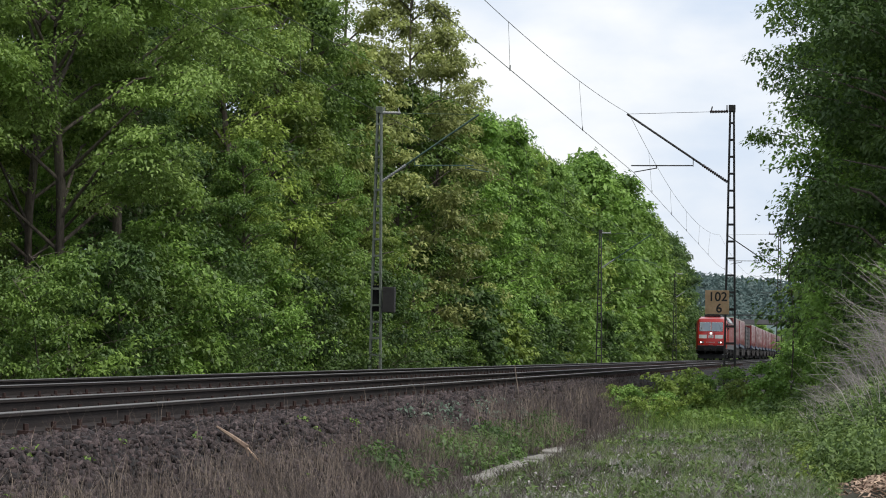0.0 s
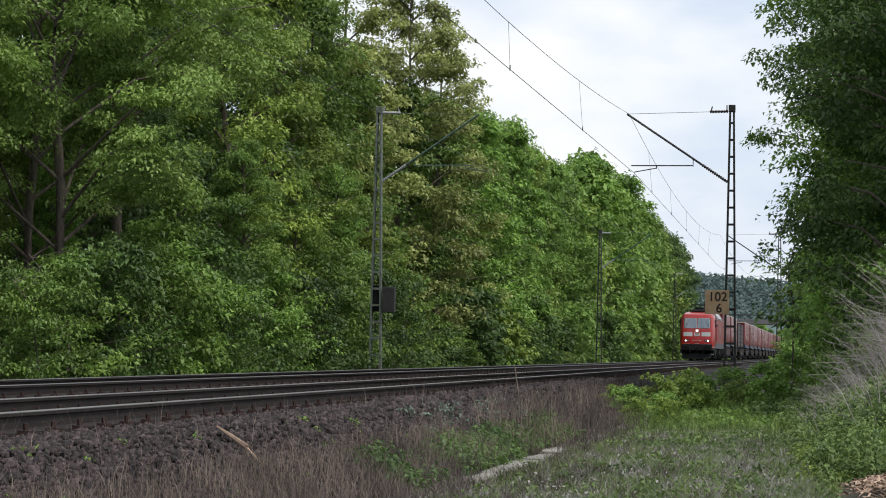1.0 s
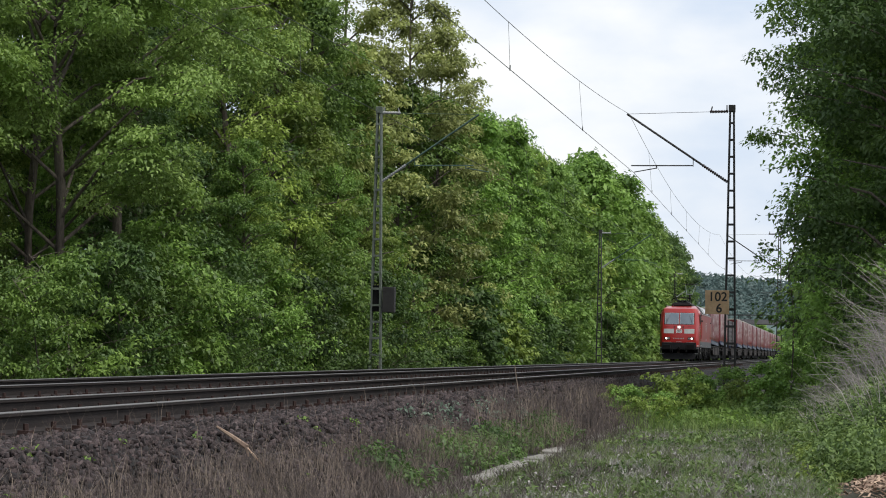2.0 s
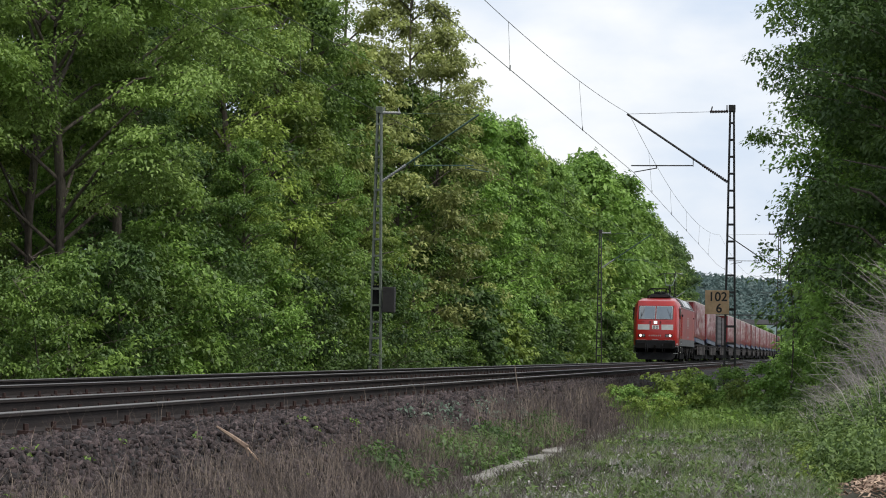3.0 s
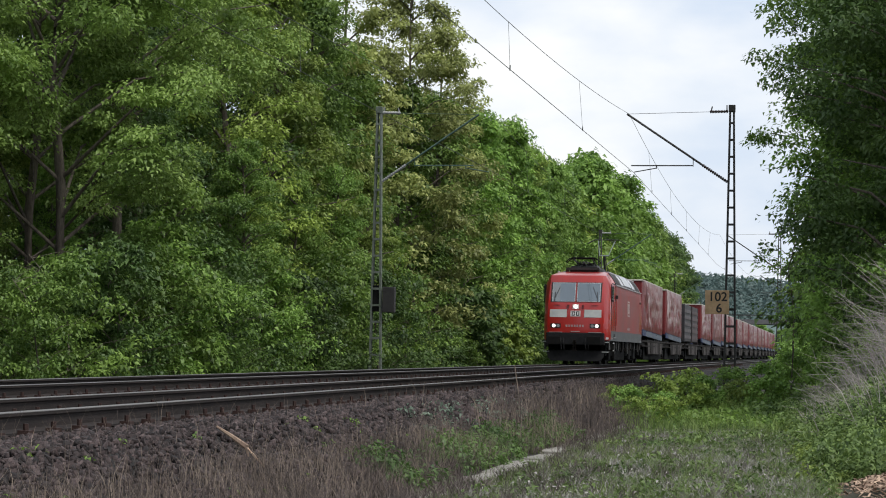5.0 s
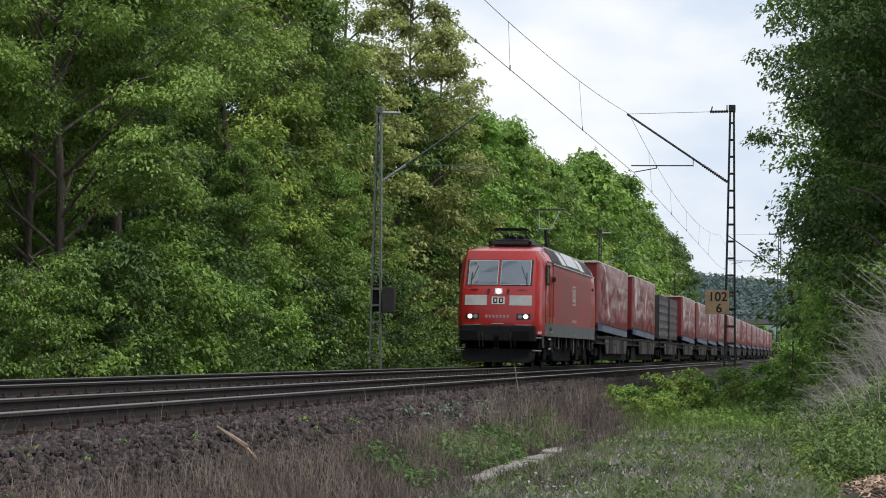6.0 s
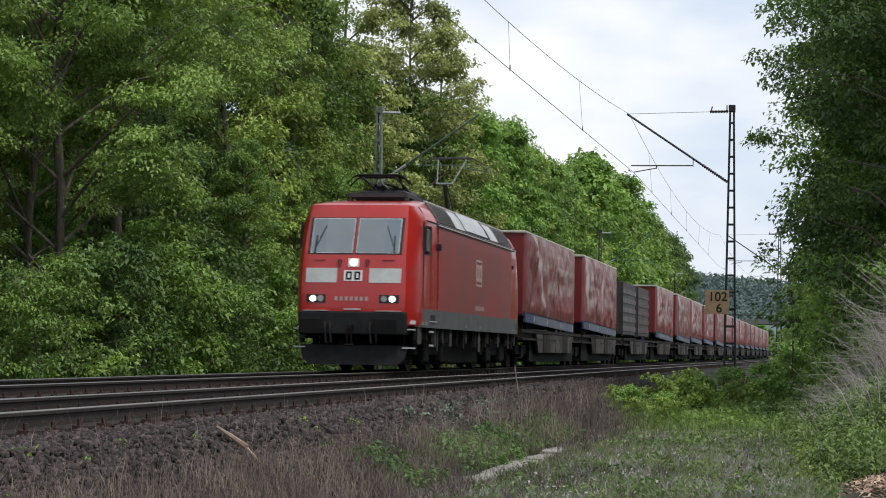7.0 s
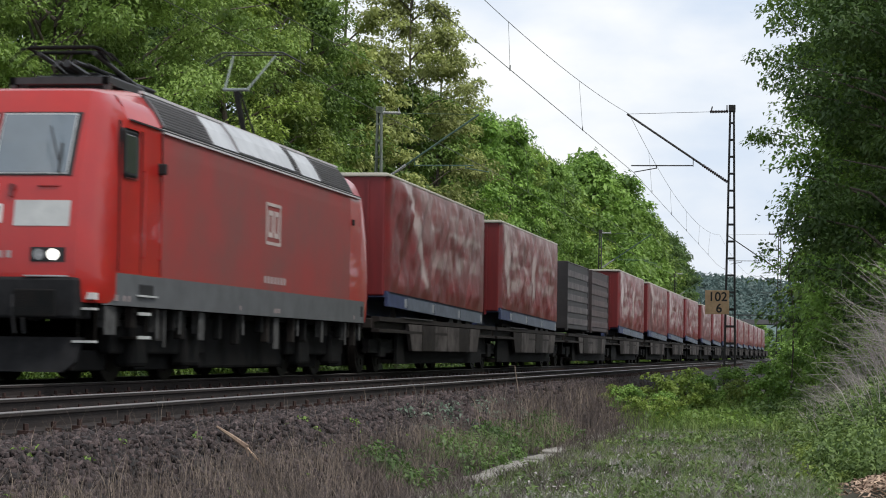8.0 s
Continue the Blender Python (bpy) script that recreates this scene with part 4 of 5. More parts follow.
    for y in (13.0, 13.35):
        rod(bm, (-0.6, y, 6.17), (0.6, y, 6.17), 0.016, 8)
        rod(bm, (0.6, y, 6.17), (0.95, y, 5.98), 0.016, 6)
        rod(bm, (-0.6, y, 6.17), (-0.95, y, 5.98), 0.016, 6)
    part("collector_head", bm, M_PANTO, p)
    for x, y in ((-0.65, 12.06), (0.65, 12.06), (-0.65, 14.36), (0.65, 14.36)):
        bm = bmesh.new()
        rod(bm, (x, y, 4.12), (x, y, 4.28), 0.07, 10)
        part("insulator", bm, M_INSUL, p)
    return loco


def smooth(a, b, x):
    t = min(1.0, max(0.0, (x - a) / (b - a)))
    return t * t * (3 - 2 * t)


def print_amount(kind, u, v):
    """How much of the worn pale print is left on a tarpaulin, 0 to 1."""
    w = noise.noise(Vector((u * 9 + 31 * kind, v * 3, 2.0)))
    sweep = (0.13, 0.06, 0.1)[kind] + (0.22, 0.05, 0.12)[kind] * (1 - v) ** (0.6 + 0.3 * kind)
    half = 0.014 + 0.022 * v
    band = (1 - smooth(half * 0.6, half * 1.3, abs(u - sweep - 0.012 * w))) * smooth(0.08, 0.16, v + 0.1 * w)
    m = 1.2 * noise.noise(Vector((u * 7 + 17 * kind, v * 4.5 - u * 2, 5.0))) + 0.55 * noise.noise(Vector((u * 30, v * 9 - u * 6, 8.0 + kind)))
    bars = (((0.84, 0.38, 0.92, 0.03), (0.66, 0.36, 0.94, 0.035), (0.40, 0.38, 0.6, 0.09), (0.42, 0.64, 0.88, 0.08)),
            ((0.70, 0.12, 0.46, 0.035), (0.52, 0.10, 0.42, 0.03), (0.30, 0.12, 0.48, 0.07), (0.62, 0.6, 0.9, 0.04), (0.36, 0.58, 0.9, 0.06)),
            ((0.72, 0.22, 0.8, 0.04), (0.45, 0.22, 0.62, 0.06)))[kind]
    rows = max((1 - smooth(t * 0.8, t * 1.2, abs(v - r + 0.03 * w))) * smooth(a, a + 0.03, u) * (1 - smooth(b, b + 0.03, u)) for r, a, b, t in bars)
    band = max(band, rows * max(0.0, 0.55 + 0.7 * m))
    if kind == 1:
        band = max(band, (1 - smooth(0.012, 0.022, abs(u - 0.53))) * (1 - smooth(0.72, 0.8, v)) * smooth(0.15, 0.25, v))
    inside = smooth(0.0, 0.02, u - sweep) * smooth(0.16, 0.3, v) * (1 - smooth(0.97, 1.0, u))
    return max(0.75 * band, inside * (0.05 + 0.16 * smooth(0.5, 0.95, v) + 0.22 * smooth(0.1, 0.6, m)))


def add_print(m, pale):
    """Lays the pale print over a tarpaulin material where the mesh carries it."""
    n, l = m.node_tree.nodes, m.node_tree.links
    base = n["Principled BSDF"].inputs["Base Color"]
    src = base.links[0].from_socket
    at = n.new("ShaderNodeAttribute")
    at.attribute_name = "print"
    mx = n.new("ShaderNodeMix")
    mx.data_type = "RGBA"
    l.new(at.outputs["Fac"], mx.inputs[0])
    l.new(src, mx.inputs[6])
    mx.inputs[7].default_value = (*pale, 1)
    l.new(mx.outputs[2], base)


for m in M_TARP:
    add_print(m, (0.50, 0.43, 0.41))


def build_trailer(kind, tarp, label):
    """A curtain-sided semi-trailer: y 0 to 13.4 behind its front."""
    tr = empty("semi_trailer", label, "trailer", "trailers on the train")
    L, z0, z1, w = 13.4, 1.62, 4.40, 1.275
    rise = 0.2  # the front end rides higher on its kingpin
    nu, nv = 90, 24
    for s in (-1, 1):
        verts, faces, prints = [], [], []
        for j in range(nv + 1):
            for i in range(nu + 1):
                u, v = i / nu, j / nv
                low = z0 + rise * (1 - u)
                y, z = u * L, low + v * (z1 - low)
                edge = min(1, 8 * v, 8 * (1 - v)) * min(1, 14 * u, 14 * (1 - u))
                wr = 0.07 * noise.noise(Vector((y * 0.8 + 7 * kind, z * 1.0, s))) + 0.045 * noise.noise(Vector((y * 2.2 + z * 1.6, z * 0.8 - y * 0.4, 4 + kind)))
                fold = abs(noise.noise(Vector((y * 1.5 - z * 1.1 + 3 * kind, z * 0.5, 11.0)))) + 0.6 * abs(noise.noise(Vector((y * 3.1 + z * 1.4, z * 1.1, 6.0 + kind))))
                x = w - 0.018 * max(0, v - 0.9) * 10 - 0.10 * max(0.0, 1 - u * 40) ** 2 + edge * (0.06 + wr - 0.12 * min(0.7, fold))
                verts.append((s * x, y, z))
                prints.append(print_amount(kind, u, v))
        for j in range(nv):
            for i in range(nu):
                a = j * (nu + 1) + i
                faces.append((a, a + 1, a + nu + 2, a + nu + 1) if s > 0 else (a, a + nu + 1, a + nu + 2, a + 1))
        ob = mesh_obj("tarpaulin", verts, faces, [M_TARP[tarp]], True, tr, "creased red tarpaulin side with pale print")
        ob.data.attributes.new("print", "FLOAT", "POINT").data.foreach_set("value", prints)
    bm = bmesh.new()
    box(bm, -1.19, 1.19, -0.05, 0.06, z0 + 0.1, z1, 0.04)
    for x in (-0.8, -0.4, 0, 0.4, 0.8):
        box(bm, x - 0.03, x + 0.03, -0.075, -0.05, z0, z1 - 0.1)
    part("front_wall", bm, M_TRAILRED, tr, "plain red front wall")
    bm = bmesh.new()
    box(bm, -1.25, 1.25, L - 0.06, L + 0.04, z0 - 0.1, z1, 0.03)
    part("rear_door", bm, M_TRAILRED, tr)
    bm = bmesh.new()
    box(bm, -1.27, 1.27, -0.04, L + 0.05, z1 - 0.02, z1 + 0.045, 0.02)
    box(bm, -1.24, 1.24, -0.10, -0.04, z1 - 0.03, z1 + 0.055, 0.02)
    part("roof", bm, M_CREAM, tr, "cream coloured roof sheet")
    bm = bmesh.new()
    for x0, x1, za, zb in ((-1.24, 1.24, -0.13, -0.02), (-0.55, -0.4, -0.5, -0.13), (0.4, 0.55, -0.5, -0.13), (-1.25, 1.25, -0.06, 0.01)):
        for v in box(bm, x0, x1, 0.0, L, z0 + za, z0 + zb):
            v.co.z += rise * (1 - v.co.y / L)
    part("chassis", bm, M_BLUE, tr, "dark blue chassis frame")
    for s in (-1, 1):
        for y0, y1 in ((0.05, 2.3), (2.4, 5.8), (5.9, 9.6), (9.7, 13.3)):
            bm = bmesh.new()
            for v in box(bm, s * 1.19, s * 1.262, y0, y1, 1.29, 1.57):
                v.co.z += rise * (1 - v.co.y / L)
            guard = part("side_guard", bm, M_SIDEPANEL if y0 > 1 else M_BLUE, tr, "grey blue side guard panel")
            bm = bmesh.new()
            for v in box(bm, s * 1.25, s * 1.268, y1 - 0.3, y1 - 0.04, 1.33, 1.53):
                v.co.z += rise * (1 - v.co.y / L)
            part("reflector_plate", bm, M_REFLECT, guard, "pale reflector plate")
    for k in range(3):
        bm = bmesh.new()
        rod(bm, (-1.2, 8.6 + 1.3 * k, 0.95), (1.2, 8.6 + 1.3 * k, 0.95), 0.07, 8)
        for s in (-1, 1):
            rod(bm, (s * 0.85, 8.6 + 1.3 * k, 0.95), (s * 1.2, 8.6 + 1.3 * k, 0.95), 0.48, 20)
        part("road_axle", bm, M_RUBBER, tr)
    bm = bmesh.new()
    for s in (-1, 1):
        box(bm, s * 0.9 - 0.06, s * 0.9 + 0.06, 2.4, 2.52, 1.0, 1.5)
    part("landing_leg", bm, M_WAGONBOX, tr)
    return tr


def build_swap(length, label, shell, stripe):
    sw = empty("swap_body", label, "container", "containers on the train")
    bm = bmesh.new()
    box(bm, -1.25, 1.25, 0, length, 1.42, 3.92, 0.03)
    part("shell", bm, shell, sw)
    for s in (-1, 1):
        for k in range(5):
            bm = bmesh.new()
            box(bm, s * 1.245, s * 1.275, 0.15, length - 0.15, 1.6 + 0.45 * k, 1.6 + 0.45 * k + 0.24, 0.01)
            part("side_board", bm, stripe, sw, "dusty pale side board")
        for y in (0.05, length - 0.05):
            bm = bmesh.new()
            box(bm, s * 1.2, s * 1.285, y - 0.05, y + 0.05, 1.35, 3.95, 0.01)
            part("corner_post", bm, shell, sw)
    bm = bmesh.new()
    box(bm, -1.26, 1.26, -0.01, length + 0.01, 3.92, 3.96, 0.01)
    part("roof", bm, stripe, sw)
    return sw


def build_wagon():
    """An articulated pocket wagon, 34 m long, on three bogies."""
    wg = empty("flat_wagon", "dark brown articulated carrier wagon with near-black bogies", "wagon", "wagons of the train")
    L = 33.8
    for s in (-1, 1):
        for y0, y1 in ((0.3, 16.7), (17.1, 33.5)):
            bm = bmesh.new()
            prism(bm, [(s * 1.18, 1.24), (s * 1.36, 1.24), (s * 1.36, 1.14), (s * 1.24, 1.12), (s * 1.24, 0.98), (s * 1.36, 0.96), (s * 1.36, 0.9), (s * 1.18, 0.9)], y0, y1)
            part("side_beam", bm, M_WAGON, wg)
            for k in range(6):
                ya = y0 + 3.3 + 1.72 * k
                yb = ya + 1.66
                bm = bmesh.new()
                cut = [(ya + (0.5 if k == 0 else 0), 0.5), (yb - (0.5 if k == 5 else 0), 0.5), (yb, 1.12), (ya, 1.12)]
                out = s * (1.372 if k % 2 else 1.358)
                fa = [bm.verts.new((out, y, z)) for y, z in cut]
                fb = [bm.verts.new((s * 1.27, y, z)) for y, z in cut]
                bm.faces.new(fa), bm.faces.new(fb[::-1])
                for i in range(4):
                    bm.faces.new((fa[i], fa[(i + 1) % 4], fb[(i + 1) % 4], fb[i]))
                part("frame_panel", bm, (M_WAGONBOX, M_WAGONBOX, M_WAGON)[(k * 2 + int(y0)) % 3], wg, "dusty grey frame panel")
            # Thin pale strip that paints the highlight on the beam's top edge.
            bm = bmesh.new()
            box(bm, s * 1.30, s * 1.39, y0 + 2.6, y0 + 6.2, 1.243, 1.262)
            part("worn_flange", bm, M_HANGER, wg, "highlight along the flange edge, added as a pale strip")
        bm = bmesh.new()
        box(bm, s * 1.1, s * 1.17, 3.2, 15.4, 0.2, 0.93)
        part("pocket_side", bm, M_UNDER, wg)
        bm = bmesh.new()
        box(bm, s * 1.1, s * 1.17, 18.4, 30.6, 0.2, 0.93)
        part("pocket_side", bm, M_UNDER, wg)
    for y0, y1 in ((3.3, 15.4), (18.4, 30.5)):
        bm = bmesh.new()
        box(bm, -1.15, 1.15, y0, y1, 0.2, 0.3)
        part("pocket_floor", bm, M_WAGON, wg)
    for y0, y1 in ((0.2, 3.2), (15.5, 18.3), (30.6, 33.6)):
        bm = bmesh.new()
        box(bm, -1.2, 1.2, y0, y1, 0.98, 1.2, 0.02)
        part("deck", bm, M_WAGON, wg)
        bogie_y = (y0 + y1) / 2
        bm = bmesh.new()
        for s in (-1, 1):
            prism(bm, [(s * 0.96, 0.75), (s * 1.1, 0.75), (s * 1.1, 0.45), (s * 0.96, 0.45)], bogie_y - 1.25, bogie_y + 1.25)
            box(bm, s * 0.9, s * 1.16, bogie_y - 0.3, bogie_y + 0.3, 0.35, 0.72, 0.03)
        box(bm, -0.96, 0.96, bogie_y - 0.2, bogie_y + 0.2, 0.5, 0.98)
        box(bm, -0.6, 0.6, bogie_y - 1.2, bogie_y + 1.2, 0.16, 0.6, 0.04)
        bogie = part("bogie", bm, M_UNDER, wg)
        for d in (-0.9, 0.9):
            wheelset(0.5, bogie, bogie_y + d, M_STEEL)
    for y in (15.2, 32.2):
        bm = bmesh.new()
        box(bm, -0.5, 0.5, y - 0.15, y + 0.15, 1.2, 1.42, 0.03)
        part("kingpin_stand", bm, M_WAGON, wg)
    for y0, d in ((0.2, -1), (33.6, 1)):
        for s in (-1, 1):
            bm = bmesh.new()
            rod(bm, (s * 0.875, y0, 1.05), (s * 0.875, y0 + d * 0.3, 1.05), 0.09, 12)
            rod(bm, (s * 0.875, y0 + d * 0.3, 1.05), (s * 0.875, y0 + d * 0.34, 1.05), 0.22, 14)
            part("buffer", bm, M_UNDER, wg)
    for s in (-1, 1):
        for y0 in (9.0, 22.0):
            bm = bmesh.new()
            box(bm, s * 0.3, s * 0.9, y0, y0 + 0.7, 1.24, 1.4, 0.02)
            part("support_block", bm, M_WAGONBOX, wg)
    return wg


def copied(ob):
    """A copy with its wheels listed, to be keyed like the first one's."""
    c = copy_thing(ob, Matrix.Identity(4))
    for o in c.children_recursive:
        if o.name.startswith("wheelset"):
            WHEELS.append((o, o.location.y, o.location.z))
    return c


loco = build_loco()
RUN = [(loco, 0.0)]
wagon = build_wagon()
RUN.append((wagon, 18.5))
for i in range(1, 9):
    RUN.append((copied(wagon), 18.5 + 34.4 * i))
RED = "semi-trailer with creased red tarpaulin sides on a wagon"
trailers = [build_trailer(0, 0, RED), build_trailer(1, 0, RED), build_trailer(2, 1, "semi-trailer with faded brownish red tarpaulin sides on a wagon")]
swaps = [build_swap(7.1, "dark grey swap-body container with dusty ribbed sides", M_SWAP, M_SWAPPALE), build_swap(6.8, "brownish grey swap-body container with dusty ribbed sides", M_SWAPBROWN, M_SWAPRUST)]
RUN += [(trailers[0], 20.05), (trailers[1], 36.85), (swaps[0], 53.4), (swaps[1], 61.75)]
RUN.append((copied(trailers[1]), 74.0))
RUN.append((trailers[2], 90.8))
for i, at in enumerate((105.8, 122.4, 141.0, 158.0, 175.4, 192.4, 209.8, 226.8, 244.2, 261.2, 278.6, 295.6)):
    RUN.append((copied(trailers[(1, 0, 2, 1, 0)[i % 5]]), at))

FRONT = [(0.0, 204.69), (0.5, 193.76), (1.0, 182.59), (1.5, 171.5), (3.0, 137.96), (3.5, 126.97), (4.0, 115.18), (4.5, 104.54), (6.0, 71.07), (6.5, 60.37), (7.0, 48.69),
         (7.5, 37.95), (8.0, 26.55)]


# ---- masts, overhead line, kilometre board ----
def lattice_mast(x, y, material, label, lean=0.0):
    """A mast of two tapering channel legs joined by rungs, 8.4 m over the rails."""
    mast = empty("catenary_mast", label, "mast", "masts along the line", (x, y, 0))
    top = 8.4

    def leg_x(z, s):
        return s * (0.20 - 0.115 * z / top) + lean * z
    for s in (-1, 1):
        bm = bmesh.new()
        ring = [(0.06, -0.10), (0.06, 0.10), (0.0, 0.10), (0.0, 0.085), (0.045, 0.085), (0.045, -0.085), (0.0, -0.085), (0.0, -0.10)]
        lo, hi = [[bm.verts.new((leg_x(z, s) - s * (0.06 - a), d, z)) for a, d in ring] for z in (-0.9, top)]
        bm.faces.new(lo), bm.faces.new(hi[::-1])
        for i in range(8):
            bm.faces.new((lo[i], lo[(i + 1) % 8], hi[(i + 1) % 8], hi[i]))
        part("leg", bm, material, mast)
    z = 0.35
    while z < top - 0.3:
        bm = bmesh.new()
        box(bm, leg_x(z, -1), leg_x(z, 1), -0.108, -0.09, z - 0.035, z + 0.035)
        part("rung", bm, material, mast)
        z += 0.535
    bm = bmesh.new()
    box(bm, leg_x(top, -1) - 0.02, leg_x(top, 1) + 0.02, -0.11, 0.11, top - 0.2, top + 0.02, 0.01)
    part("head_plate", bm, material, mast)
    bm = bmesh.new()
    box(bm, -0.42, 0.42, -0.4, 0.4, -1.3, -0.55, 0.03)
    part("footing", bm, M_CONCRETE, mast)
    return mast


def insulator(bm, a, b, sheds=12):
    a, b = Vector(a), Vector(b)
    rod(bm, a, b, 0.03, 8)
    d = (b - a) / sheds
    for i in range(sheds):
        c = a + d * (i + 0.5)
        rod(bm, c - d * 0.3, c + d * 0.3, 0.055, 10, 0.042)


def cantilever(mast, s, reach, steady, material, glaze):
    """The arm of a mast; s is the side towards its track, reach how far out the carrying wire hangs."""
    bm = bmesh.new()
    rod(bm, (s * 0.7, 0, 8.21), (s * reach, 0, 8.15), 0.007, 6)
    part("tie_rod", bm, material, mast)
    bm = bmesh.new()
    insulator(bm, (s * 0.12, 0, 8.22), (s * 0.7, 0, 8.21))
    rod(bm, (s * 0.16, 0, 8.22), (s * 0.16, 0, 8.42), 0.02, 6)
    rod(bm, (s * 0.66, 0, 8.21), (s * 0.62, 0, 8.38), 0.02, 6)
    part("tie_insulator", bm, glaze, mast)
    foot, tip = Vector((s * 0.12, 0, 5.98)), Vector((s * reach, 0, 8.15))
    k = foot.lerp(tip, 0.25)
    bm = bmesh.new()
    insulator(bm, foot, k, 13)
    part("strut_insulator", bm, glaze, mast)
    bm = bmesh.new()
    rod(bm, k, tip, 0.034, 8)
    part("strut", bm, material, mast)
    bm = bmesh.new()
    hang = foot.lerp(tip, 0.34)
    rod(bm, hang, (hang.x, 0, 6.47), 0.014, 6)
    rod(bm, (hang.x, 0, 6.50), (s * (reach - 0.15), 0, 6.50), 0.02, 8)
    part("registration_tube", bm, material, mast)
    bm = bmesh.new()
    rod(bm, (s * (reach - steady[1]), 0, 6.50), (s * (reach - steady[1]), 0, 6.40), 0.018, 6)
    rod(bm, (s * (reach - steady[1]), 0, 6.42), (s * (reach - steady[0]), 0, 6.29), 0.016, 6)
    part("steady_arm", bm, material, mast)


M_CABINET = mat("dark_brown_cabinet_paint", (0.034, 0.031, 0.03), 0.6, col2=(0.022, 0.02, 0.02), scale=5)
PALE = "grey-green lattice steel catenary mast beside the track"
DARK = "dark lattice steel catenary mast beside the track"
SPANS = [-1.0, 68.0, 137.0, 206.0, 275.0, 344.0]
for k, y in enumerate(SPANS[1:5]):
    m = lattice_mast(-3.52, y, M_MASTDARK if k else M_MAST, DARK if k else PALE)
    cantilever(m, 1, 3.28, (-0.35, 0.4), M_PATINA, M_PALEINSUL)
    if k == 0:
        bm = bmesh.new()
        box(bm, 0.22, 0.62, -0.14, 0.14, 1.72, 2.55, 0.02)
        part("switch_box", bm, M_CABINET, m, "dark equipment box on the mast")
        bm = bmesh.new()
        box(bm, -0.13, 0.13, -0.06, 0.08, 1.75, 2.6, 0.02)
        part("switch_drive", bm, M_UNDER, m)
    m = lattice_mast(7.87, y, M_MASTDARK, DARK, -0.0)
    cantilever(m, -1, 3.32, (0.24, 0.95), M_MASTDARK, M_INSUL)
    if k == 0:
        near_mast = m


def wire_run(x_mast, swing, label):
    """Carrying wire, contact wire and droppers of one track."""
    line = empty("overhead_line", label, "overhead wire", "overhead wires")
    for i, (ya, yb) in enumerate(zip(SPANS, SPANS[1:])):
        sa, sb = (swing, -swing) if i % 2 else (-swing, swing)
        pa, pb = [], []
        for j in range(25):
            u = j / 24
            y = ya + (yb - ya) * u
            x = x_mast + sa + (sb - sa) * u
            pa.append((x_mast + 0.6 * (x - x_mast), y, 8.15 - 3.9 * u * (1 - u)))
            pb.append((x, y, 6.27))
        bm = bmesh.new()
        limb(bm, pa, 0.007, 0.007, 5)
        part("carrying_wire", bm, M_WIRE, line)
        bm = bmesh.new()
        limb(bm, pb, 0.008, 0.008, 5)
        part("contact_wire", bm, M_WIRE, line)
        for u in (0.122, 0.294, 0.466, 0.638, 0.81):
            j = int(u * 24)
            hi, lo = (Vector(q[j]).lerp(Vector(q[j + 1]), u * 24 - j) for q in (pa, pb))
            bm = bmesh.new()
            rod(bm, hi, lo, 0.0045, 5)
            rod(bm, lo + Vector((0, 0, -0.02)), lo + Vector((0, 0, 0.09)), 0.014, 6)
            part("dropper", bm, M_WIRE, line)
    return line


wire_run(4.36, 0.43, "contact and carrying wires with droppers over the empty track")
wire_run(0.0, 0.3, "contact and carrying wires with droppers over the train's track")

M_BOARD = mat("sun-bleached_orange_board", (0.66, 0.44, 0.25), 0.6, col2=(0.52, 0.33, 0.17), scale=4)
M_INK = mat("black_lettering", (0.015, 0.014, 0.013), 0.6, scale=5)


def text_part(words, size, at, parent, material):
    cu = bpy.data.curves.new("lettering", "FONT")
    cu.body, cu.size, cu.extrude, cu.align_x, cu.offset = words, size, 0.002, "CENTER", 0.006
    tmp = new("lettering_curve", cu)
    bpy.context.view_layer.update()
    me = bpy.data.meshes.new_from_object(tmp.evaluated_get(bpy.context.evaluated_depsgraph_get()))
    bpy.data.objects.remove(tmp)
    me.materials.clear()
    me.materials.append(material)
    ob = new("numeral", me)
    ob.parent = parent
    ob.matrix_basis = Matrix.Translation(at) @ pose(0, 0, 0, 90, 0, 0)
    return ob


board = empty("kilometre_board", "pale orange kilometre board with black numerals on the mast", "sign", at=(7.47, 67.8, 2.175))
bm = bmesh.new()
box(bm, -0.375, 0.375, -0.02, 0.02, -0.375, 0.375, 0.01)
plate = part("plate", bm, M_BOARD, board)
text_part("102", 0.40, (0.02, -0.023, 0.04), plate, M_INK)
text_part("6", 0.40, (0.06, -0.023, -0.32), plate, M_INK)
for z in (-0.2, 0.2):
    bm = bmesh.new()
    box(bm, -0.1, 0.5, 0.02, 0.07, z - 0.02, z + 0.02)
    part("bracket", bm, M_MASTDARK, board)


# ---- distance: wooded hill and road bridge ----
# The pale bluish green of the hill has the distance haze mixed in.
M_HILL = mat("haze_tinted_woodland", (0.12, 0.17, 0.16), 0.95, col2=(0.085, 0.125, 0.12), scale=0.05, bump=0.6, bump_scale=0.15)


